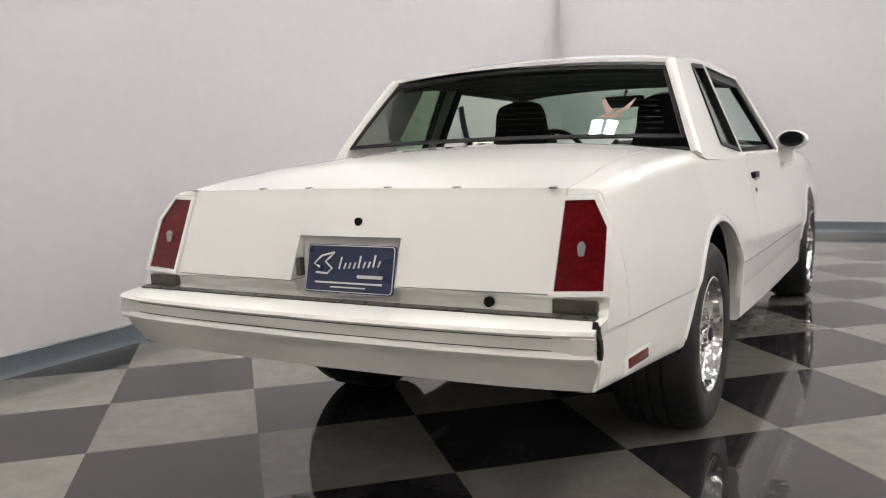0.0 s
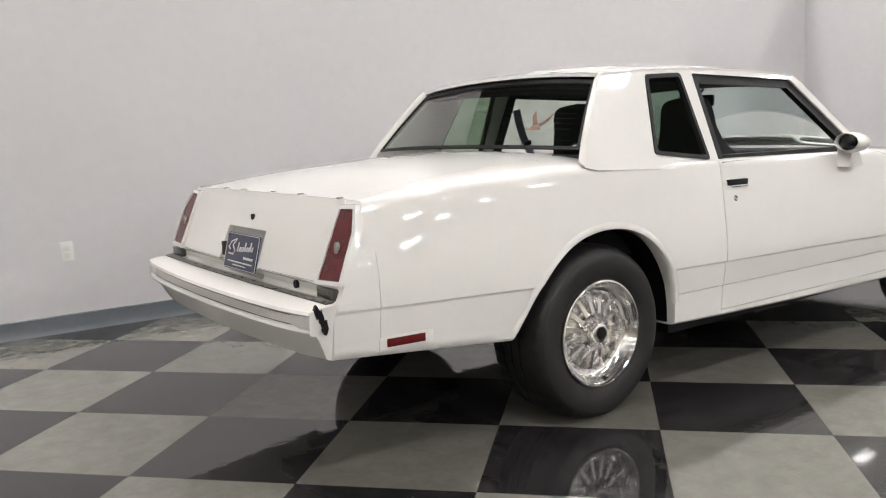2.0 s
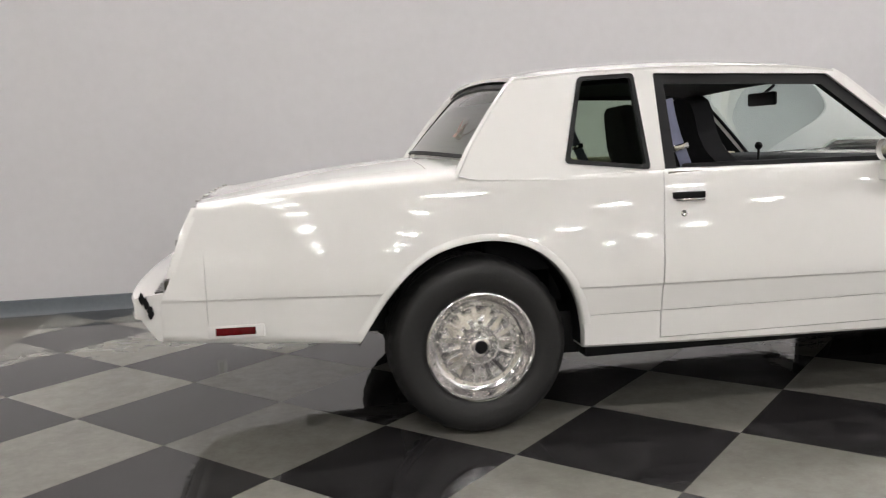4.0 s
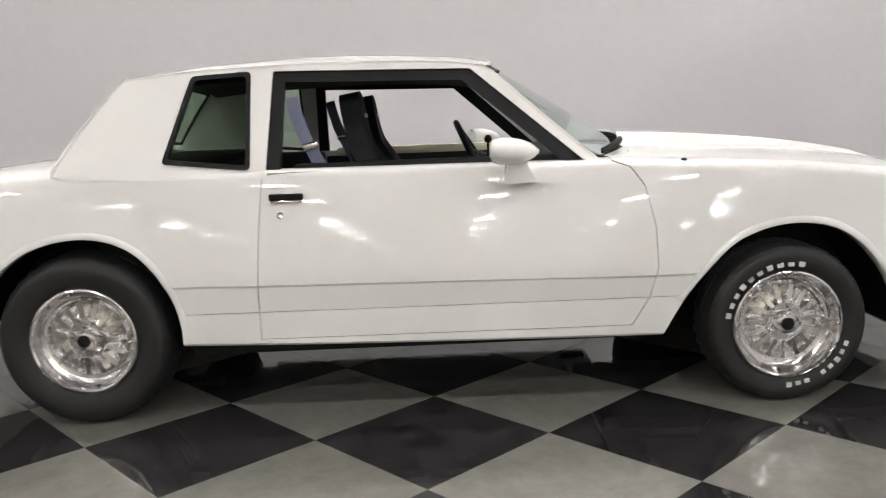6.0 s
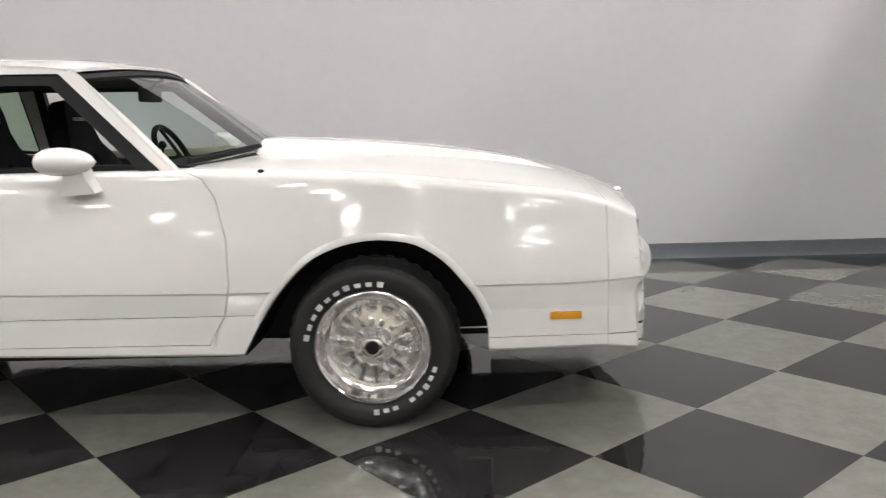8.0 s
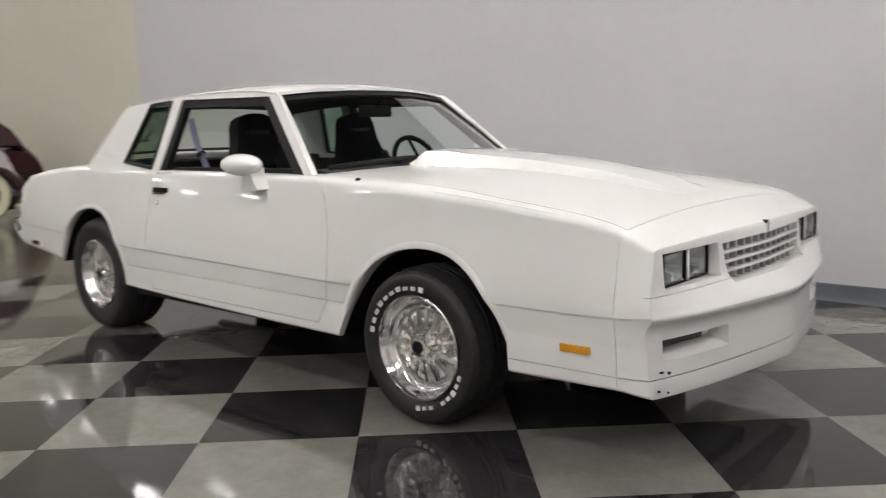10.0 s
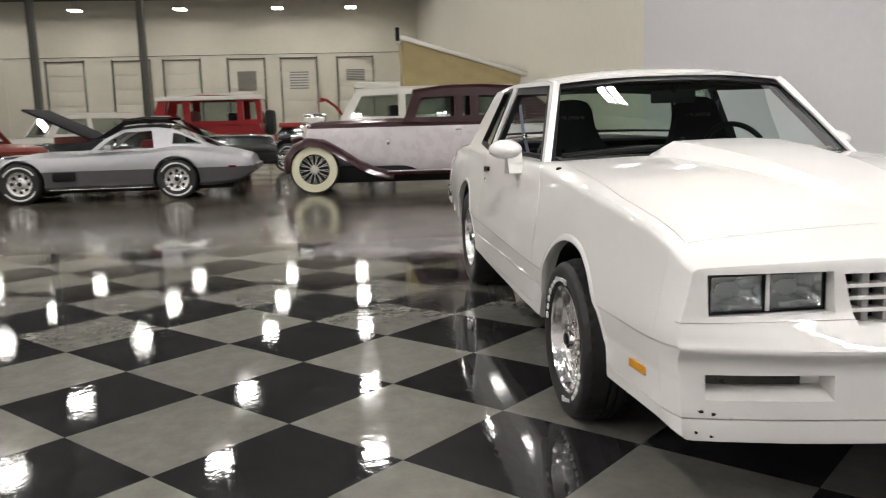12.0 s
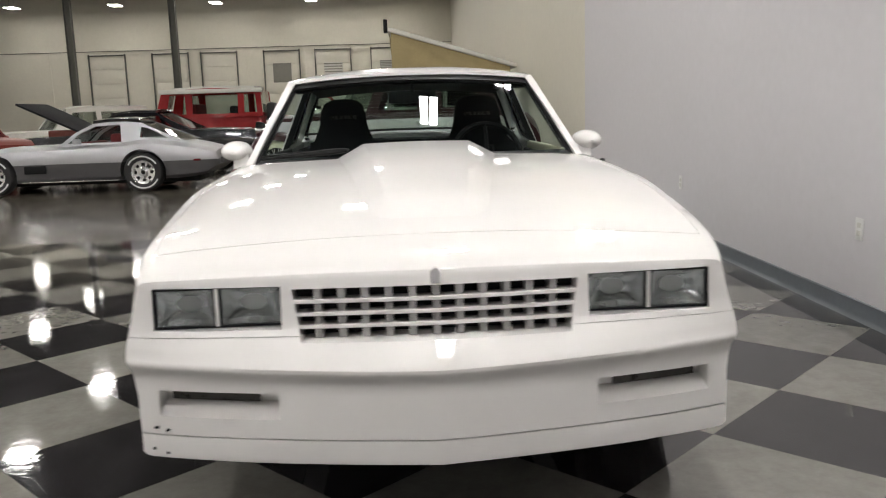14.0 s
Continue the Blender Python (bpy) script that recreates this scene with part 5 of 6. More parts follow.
def door_fittings(doors):
    for s, door in doors.items():
        y = s * (side_at(0.84, 0.88) + 0.004)
        bm = bmesh.new()
        box(bm, (0.772, y - 0.012, 0.868), (0.902, y + 0.012, 0.893), 0.004)
        h = part("handle", bm, M_BLACK, door, "black door handle in a chrome cup")
        bm = bmesh.new()
        box(bm, (0.778, y - 0.014, 0.859), (0.898, y + 0.009, 0.869), 0.003)
        part("handle_cup", bm, M_CHROME, h)
        bm = bmesh.new()
        yc = s * (side_at(0.812, 0.812) + 0.001)
        lathe(bm, [(0.013, -0.01 * s), (0.013, 0.003 * s), (0.008, 0.005 * s), (0.002, 0.003 * s)], 16, "y", (0.812, yc, 0.812))
        part("door_lock", bm, M_CHROME, door, "small chrome key lock")
        # mirror: rounded pod on a foot
        bm = bmesh.new()
        rows = []
        for i in range(9):
            t = i / 8
            x = lerp(1.632, 1.795, t)
            rr = [0.90, 1.0, 1.02, 1.0, 0.95, 0.86, 0.72, 0.50, 0.14][i]
            rows.append([bm.verts.new((x, s * (0.895 + 0.080 * rr * math.cos(a)), 1.024 + 0.050 * rr * math.sin(a) - 0.006 * t)) for a in np.linspace(0, 2 * math.pi, 25)[:-1]])
            for v in rows[-1]:
                v.co.x -= 0.30 * (abs(v.co.y) - 0.895) * (1 - t)
        for a, b in zip(rows, rows[1:]):
            for k in range(24):
                bm.faces.new((a[k], a[(k + 1) % 24], b[(k + 1) % 24], b[k]))
        # the rear lip turns in to the recessed glass
        inner = [bm.verts.new((v.co.x + dx, s * 0.895 + (v.co.y - s * 0.895) * k, 1.024 + (v.co.z - 1.024) * k)) for dx, k in ((-0.002, 0.94), (0.022, 0.88)) for v in rows[0]]
        inner = [inner[:24], inner[24:]]
        for a, b in ((rows[0], inner[0]), (inner[0], inner[1])):
            for k in range(24):
                bm.faces.new((b[k], b[(k + 1) % 24], a[(k + 1) % 24], a[k]))
        bm.faces.new(inner[1])
        bm.faces.new(rows[-1])
        foot = [(1.66, 0.90), (1.79, 0.905), (1.755, 0.96), (1.745, 1.01), (1.68, 1.01), (1.675, 0.96)]
        prism(bm, rounded(foot, 0.01), "y", s * 0.825, s * 0.90)
        mir = part("wing_mirror", bm, M_WHITE, door, "white pod-shaped wing mirror")
        bm = bmesh.new()
        lathe(bm, [(0.034, 0.0), (0.034, 0.003)], 28, "x", (0, 0, 0))
        bmesh.ops.transform(bm, matrix=Matrix.Translation((1.642, s * 0.895, 1.024)) @ Matrix.Rotation(-s * radians(-16.7), 4, "Z") @ Matrix.Diagonal((1, 1.9, 1.12, 1)), verts=bm.verts[:])
        part("mirror_glass", bm, M_CHROME, mir, "mirror glass")


COUPE, DOORS = white_coupe()
scoop(COUPE)
front_end(COUPE)
rear_end(COUPE)
wheels(COUPE)
cabin(COUPE)
door_fittings(DOORS)


def window_sticker(car):
    """The little winged decal inside the rear window, as plain shapes."""
    bm = bmesh.new()
    for pts in ([(0.0, 0.0), (0.03, 0.012), (0.075, 0.055), (0.055, 0.012), (0.02, -0.012)], [(0.0, 0.0), (-0.02, 0.02), (-0.05, 0.062), (-0.058, 0.04), (-0.03, -0.005)], [(0.02, -0.012), (-0.03, -0.005), (-0.06, -0.02), (-0.03, -0.026), (0.03, -0.026)]):
        vs = [bm.verts.new(rear_glass(-0.66, 0.34, 0.004) + Vector((b * 0.62, -a, b * 0.9))) for a, b in pts]
        bm.faces.new(vs)
    part("decal", bm, M_DECAL, car, "small brown and white winged decal")


window_sticker(COUPE)

# ---- the other cars in the hall ----


def circle(cx, cz, r, n=22, a0=-20, a1=200):
    return [(cx + r * math.cos(radians(lerp(a0, a1, k / n))), cz + r * math.sin(radians(lerp(a0, a1, k / n)))) for k in range(n + 1)]


def road_wheel(car, x, y, r, w, kind, s):
    """Tyre and wheel of a parked car; y is the outer face, s the side."""
    rim = r * (0.60 if kind != "wire" else 0.60)
    bm = bmesh.new()
    prof = [(rim, 0.01), (lerp(rim, r, 0.4), -0.006), (lerp(rim, r, 0.8), 0.0), (r - 0.01, 0.02), (r, 0.04), (r, w - 0.04), (lerp(rim, r, 0.6), w), (rim, w - 0.01)]
    lathe(bm, [(a, y - s * b) for a, b in prof], 36, "y", (x, 0, r), close=True)
    t = part("tyre", bm, M_RUBBER, car, "black tyre")
    if kind == "wire":
        bm = bmesh.new()
        lathe(bm, [(rim + 0.005, y + s * 0.004), (lerp(rim, r, 0.4), y + s * 0.012), (lerp(rim, r, 0.80), y + s * 0.006), (lerp(rim, r, 0.82), y - s * 0.02), (rim + 0.005, y - s * 0.02)], 40, "y", (x, 0, r), close=True)
        part("whitewall", bm, M_CREAMWALL, t, "broad cream whitewall")
    else:
        bm = bmesh.new()
        bm.free()
        for a0 in (0.5, 3.6):
            bm = bmesh.new()
            rows = [[(x + q * math.cos(a), y + s * d, r + q * math.sin(a)) for q, d in ((lerp(rim, r, 0.40), 0.003), (lerp(rim, r, 0.42), 0.008), (lerp(rim, r, 0.58), 0.007), (lerp(rim, r, 0.60), 0.002))] for a in np.linspace(a0, a0 + 2.1, 14)]
            sheet(bm, rows, 0.002)
            part("raised_lettering", bm, M_LETTER, t, "white band of raised lettering")
    bm = bmesh.new()
    lathe(bm, [(rim, y - s * 0.01), (rim * 0.92, y - s * 0.02), (rim * 0.90, y - s * 0.05), (rim * 0.5, y - s * 0.06), (rim * 0.30, y - s * 0.03), (0.01, y - s * 0.02)], 36, "y", (x, 0, r), cap=False)
    rm = part("rim", bm, M_BLACK if kind == "wire" else M_WHEELDISC, car, "wheel disc")
    bm = bmesh.new()
    if kind == "wire":
        for k in range(26):
            a = 2 * math.pi * k / 26
            b = a + (0.2 if k % 2 else -0.2)
            tube(bm, [(x + rim * 0.22 * math.cos(a), y - s * 0.005, r + rim * 0.22 * math.sin(a)), (x + rim * 0.97 * math.cos(b), y - s * 0.012, r + rim * 0.97 * math.sin(b))], 0.006, 5)
        lathe(bm, [(rim * 0.26, y - s * 0.03), (rim * 0.24, y + s * 0.010), (0.01, y + s * 0.02)], 16, "y", (x, 0, r))
        part("spokes", bm, M_SPOKE, rm, "pale wire spokes and hub")
    else:
        for k in range(8):
            a = 2 * math.pi * k / 8
            c = [(rim * q * math.cos(a + d), rim * q * math.sin(a + d)) for q, d in ((0.56, -0.20), (0.80, -0.20), (0.80, 0.20), (0.56, 0.20))]
            bm = bmesh.new()
            prism(bm, [(x + u, r + v) for u, v in rounded(c, 0.01, 2)], "y", y - s * 0.060, y - s * 0.048)
            part("slot", bm, M_BLACK, rm)
        bm = bmesh.new()
        lathe(bm, [(rim * 0.20, y - s * 0.03), (rim * 0.16, y - s * 0.012), (0.01, y - s * 0.01)], 14, "y", (x, 0, r))
        part("hub", bm, M_BLACK, rm)


def shell(top, bottom, width, crown=0.04, tuck=0.88, step=0.06):
    """A plain lofted car body from three curves along its length."""
    ft, fb, fw = curve(top), curve(bottom), curve(width)
    x0, x1 = top[0][0], top[-1][0]
    bm = bmesh.new()
    rings = []
    for x in np.linspace(x0, x1, int((x1 - x0) / step) + 1):
        zt, zb, w = ft(x), fb(x), fw(x)
        h = zt - zb
        half = [(0, zb), (w * 0.9, zb + 0.003), (w * 0.965, zb + 0.10 * h), (w * 0.99, zb + 0.32 * h), (w, zb + 0.55 * h), (w * 0.985, zb + 0.76 * h), (w * 0.95, zb + 0.90 * h), (w * tuck, zb + 0.985 * h), (w * 0.6, zt + crown * 0.6), (w * 0.3, zt + crown * 0.9), (0, zt + crown)]
        rings.append([bm.verts.new((x, y, z)) for y, z in half] + [bm.verts.new((x, -y, z)) for y, z in half[-2:0:-1]])
    n = len(rings[0])
    for a, b in zip(rings, rings[1:]):
        for k in range(n):
            bm.faces.new((a[k], a[(k + 1) % n], b[(k + 1) % n], b[k]))
    bm.faces.new(rings[0])
    bm.faces.new(rings[-1][::-1])
    return mesh_of(bm)


def cabin_shell(car, outer, holes, wb, wt, mat, roof_mat, glass=None, roof_thick=0.05):
    """Side frames with window openings, a roof, and panes all round. outer runs from the windscreen's foot over the roof to the tail."""
    zs = [p[1] for p in outer]
    z0, z1 = min(zs), max(zs)
    def yy(z):
        return lerp(wb, wt, (z - z0) / (z1 - z0))
    for s in (-1, 1):
        bm = solid_fill([outer] + holes, lambda x, z: Vector((x, s * yy(z), z)), Vector((0, -s * 0.04, 0)), s)
        part("cabin_side", bm, mat, car, "cabin side frame")
        for h in holes:
            bm = solid_fill([grow(h, 0.006)], lambda x, z: Vector((x, s * (yy(z) - 0.018), z)), Vector((0, -s * 0.004, 0)), s)
            part("side_window", bm, glass or M_GLASS_BACK, car, "side window").visible_shadow = False
    # roof and slopes follow the outline; the steep runs are glass
    for (xa, za), (xb, zb) in zip(outer, outer[1:]):
        steep = abs(zb - za) > 0.25 * abs(xb - xa)
        bm = bmesh.new()
        rows = [[(lerp(xa, xb, t), u * (yy(lerp(za, zb, t)) - 0.005), lerp(za, zb, t) + 0.03 * (1 - u * u) * (0 if steep else 1)) for u in np.linspace(-1, 1, 9)] for t in (0, 0.5, 1)]
        if steep:
            sheet(bm, [[p for p in r[1:-1]] for r in rows], 0.004)
            part("windscreen" if xa > xb - 10 and za < zb else "rear_window", bm, glass or M_GLASS_BACK, car, "sloping window").visible_shadow = False
        else:
            sheet(bm, rows, -roof_thick)
            part("roof", bm, roof_mat, car, "roof panel")


def bits(car, items):
    """Boxed trim: (name, lo, hi, bevel, material, label)."""
    for name, lo, hi, bevel, mat, label in items:
        bm = bmesh.new()
        box(bm, lo, hi, bevel)
        part(name, bm, mat, car, label)


def silver_sports_car():
    car = thing("sports_car", "two-tone silver and charcoal sports car with removable roof", "car", pose(-9.2, -4.65, 0, 0, 0, -88.4))
    me = shell([(-1.28, 0.50), (-1.22, 0.66), (-1.02, 0.73), (-0.55, 0.83), (0.0, 0.885), (0.45, 0.84), (1.1, 0.815), (1.8, 0.80), (2.35, 0.79), (2.75, 0.70), (3.02, 0.57), (3.14, 0.48)], [(-1.28, 0.42), (-1.0, 0.26), (-0.5, 0.21), (2.2, 0.20), (2.8, 0.25), (3.02, 0.36), (3.14, 0.44)], [(-1.28, 0.70), (-0.9, 0.84), (0.0, 0.88), (0.8, 0.82), (1.5, 0.80), (2.4, 0.87), (2.8, 0.80), (3.02, 0.66), (3.14, 0.52)], 0.03, 0.86)
    for x in (0.0, 2.489):
        for s in (-1, 1):
            bm = bmesh.new()
            prism(bm, circle(x, 0.34, 0.385, 24, -45, 225), "y", s * 0.55, s * 1.1)
            me = carve(me, mesh_of(bm))
    bm = bmesh.new()
    box(bm, (-2, -1.2, 0.0), (4, 1.2, 0.515))
    low = carve(me.copy(), mesh_of(bm), "INTERSECT")
    bm = bmesh.new()
    box(bm, (-2, -1.2, 0.0), (4, 1.2, 0.515))
    me = carve(me, mesh_of(bm))
    part("upper_body", me, M_SILVER, car, "silver upper bodywork")
    part("lower_body", low, M_GREYPAINT, car, "charcoal lower bodywork")
    cabin_shell(car, [(1.42, 0.80), (1.15, 1.03), (0.86, 1.175), (0.60, 1.20), (0.30, 1.20), (0.08, 1.175), (-0.68, 0.85)], [[(1.27, 0.85), (1.08, 1.01), (0.83, 1.13), (0.40, 1.15), (0.36, 0.86)], [(0.06, 0.92), (0.05, 1.10), (-0.06, 1.08), (-0.44, 0.90)]], 0.74, 0.52, M_SILVER, M_BLACKPAINT)
    bits(car, [("seat", (0.35, -0.55, 0.5), (0.6, 0.55, 1.0), 0.05, M_REDSEAT, "red seats"), ("dash", (1.0, -0.6, 0.7), (1.2, 0.6, 0.87), 0.04, M_REDSEAT, "red dashboard"), ("side_vent", (1.62, 0.80, 0.36), (1.98, 0.835, 0.50), 0.01, M_BLACK, "recessed side vent"), ("sill", (0.42, 0.77, 0.205), (2.05, 0.805, 0.222), 0.004, M_CHROME, "bright sill strip"), ("side_lamp", (-0.98, 0.80, 0.50), (-0.86, 0.85, 0.535), 0.004, M_RED, "red side lamp"), ("side_lamp", (2.93, 0.55, 0.44), (3.02, 0.70, 0.475), 0.004, M_AMBER, "amber side lamp"), ("tail_bumper", (-1.32, -0.6, 0.44), (-1.22, 0.6, 0.54), 0.02, M_GREYPAINT, "tail bumper"), ("wing_mirror", (0.98, 0.82, 0.84), (1.10, 0.96, 0.93), 0.03, M_SILVER, "wing mirror"), ("underside", (-0.9, -0.6, 0.14), (2.9, 0.6, 0.3), 0.02, M_BLACK, "dark underside")])
    for x in (0.0, 2.489):
        for s in (-1, 1):
            road_wheel(car, x, s * 0.87, 0.335, 0.24, "slot", s)


def vintage_limousine():
    car = thing("vintage_limousine", "vintage maroon and pale lilac limousine with whitewall tyres", "car", pose(-8.90, 1.25, 0, 0, 0, -93.5))
    me = shell([(-0.80, 0.62), (-0.72, 0.95), (-0.55, 1.12), (-0.2, 1.20), (0.6, 1.20), (2.0, 1.20), (3.4, 1.17), (3.66, 1.14), (3.70, 1.05)], [(-0.80, 0.50), (-0.6, 0.36), (0.2, 0.33), (3.2, 0.40), (3.70, 0.45)], [(-0.80, 0.40), (-0.5, 0.60), (0.2, 0.70), (1.6, 0.70), (2.1, 0.62), (3.3, 0.46), (3.70, 0.36)], 0.05, 0.9)
    bm = bmesh.new()
    box(bm, (-2, -1.2, 1.10), (5, 1.2, 2.0))
    top = carve(me.copy(), mesh_of(bm), "INTERSECT")
    bm = bmesh.new()
    box(bm, (-2, -1.2, 1.102), (5, 1.2, 2.0))
    me = carve(me, mesh_of(bm))
    part("body_side", me, M_LILAC, car, "pale lilac body side")
    part("waistline", top, M_MAROON, car, "maroon bonnet top and waistline")
    cabin_shell(car, [(2.02, 1.17), (1.82, 1.66), (1.3, 1.73), (0.6, 1.735), (0.1, 1.70), (-0.25, 1.58), (-0.55, 1.35), (-0.66, 1.12)], [[(1.80, 1.25), (1.68, 1.58), (1.12, 1.60), (1.12, 1.25)], [(0.98, 1.26), (0.98, 1.60), (0.85, 1.60), (0.85, 1.26)], [(0.70, 1.27), (0.70, 1.60), (0.20, 1.58), (0.02, 1.45), (-0.05, 1.27)]], 0.68, 0.56, M_MAROON, M_MAROON)
    bm = bmesh.new()
    rows = [[(x, u * w, z - 0.05 * u * u) for u in np.linspace(-1, 1, 9)] for x, z, w in ((0.12, 1.705, 0.56), (-0.1, 1.66, 0.57), (-0.3, 1.56, 0.58), (-0.5, 1.41, 0.6), (-0.62, 1.25, 0.62), (-0.70, 1.08, 0.62))]
    sheet(bm, rows, -0.03)
    part("tail_panel", bm, M_MAROON, car, "rounded maroon tail")
    bm = bmesh.new()
    rows = [[(x, u * w, z - 0.16 * abs(u) ** 3) for u in np.linspace(-1, 1, 11)] for x, z, w in ((-0.40, 1.22, 0.60), (-0.62, 1.20, 0.60), (-0.80, 1.14, 0.58), (-0.92, 1.02, 0.56), (-0.99, 0.86, 0.54), (-1.02, 0.62, 0.52), (-0.98, 0.46, 0.50))]
    slab(bm, rows, (0.25, 0, -0.25))
    part("trunk", bm, M_MAROON, car, "rounded maroon luggage trunk")
    for s in (-1, 1):
        for pts, cx in (([(4.08, 0.40), (4.06, 0.62), (3.92, 0.84), (3.66, 0.95), (3.38, 0.92), (3.08, 0.75), (2.78, 0.55), (2.48, 0.41), (2.2, 0.355)], 3.54), ([(0.75, 0.355), (0.62, 0.50), (0.45, 0.72), (0.2, 0.88), (-0.1, 0.90), (-0.42, 0.78), (-0.62, 0.56), (-0.74, 0.34)], 0.0)):
            bm = bmesh.new()
            rows = []
            for x, z in pts:
                d = Vector((x - cx, 0, z - 0.42)).normalized() if abs(x - cx) < 0.75 else Vector((0, 0, 1))
                rows.append([tuple(Vector((x, s * y, z)) - d * o) for y, o in ((0.40, 0.02), (0.55, 0.0), (0.70, 0.0), (0.80, 0.02), (0.86, 0.06), (0.885, 0.14))])
            sheet(bm, rows, 0.012)
            part("fender", bm, M_MAROON, car, "sweeping maroon fender")
        bits(car, [("running_board", (0.72, min(s * 0.62, s * 0.88), 0.30), (2.3, max(s * 0.62, s * 0.88), 0.36), 0.015, M_MAROON, "maroon running board"), ("board_trim", (0.72, min(s * 0.875, s * 0.89), 0.345), (2.3, max(s * 0.875, s * 0.89), 0.372), 0.004, M_CHROME, "chrome edge strip")])
        for x in (0.0, 3.54):
            road_wheel(car, x, s * 0.82, 0.42, 0.17, "wire", s)
        bm = bmesh.new()
        lathe(bm, [(0.01, 3.50), (0.10, 3.55), (0.14, 3.68), (0.145, 3.74), (0.01, 3.76)], 20, "x", (0.20, s * 0.42, 0.98))
        part("headlamp", bm, M_CHROME, car, "large chrome headlamp")
        bits(car, [("door_handle", (1.02, min(s * 0.70, s * 0.74), 1.02), (1.12, max(s * 0.70, s * 0.74), 1.045), 0.006, M_CHROME, "chrome door handle"), ("door_handle", (2.26, min(s * 0.60, s * 0.66), 0.80), (2.30, max(s * 0.60, s * 0.66), 0.90), 0.006, M_CHROME, "chrome catch")])
    bits(car, [("radiator", (3.68, -0.34, 0.5), (3.80, 0.34, 1.18), 0.03, M_CHROME, "tall chrome radiator"), ("bumper", (4.05, -0.8, 0.42), (4.10, 0.8, 0.50), 0.02, M_CHROME, "chrome bumper"), ("bench", (0.2, -0.55, 0.9), (0.5, 0.55, 1.38), 0.06, M_DASH, "rear bench"), ("chassis", (-0.5, -0.62, 0.16), (3.6, 0.62, 0.44), 0.03, M_BLACK, "dark chassis")])


def boxy(name, label, m, top, bottom, width, wheelbase, r, paint, roof_mat, outer, holes, wb, wt, extra, arch=1.16, track=None):
    car = thing(name, label, "car", m)
    me = shell(top, bottom, width, 0.02, 0.94, 0.1)
    for x in (0.0, wheelbase):
        for s in (-1, 1):
            bm = bmesh.new()
            prism(bm, circle(x, r, r * arch, 20, -45, 225), "y", s * 0.5, s * 1.3)
            me = carve(me, mesh_of(bm))
    part("body", me, paint, car, "painted bodywork")
    cabin_shell(car, outer, holes, wb, wt, paint, roof_mat)
    w = track or max(v for _, v in width)
    for x in (0.0, wheelbase):
        for s in (-1, 1):
            road_wheel(car, x, s * (w - 0.01), r, 0.2, "slot", s)
    bits(car, extra)
    return car


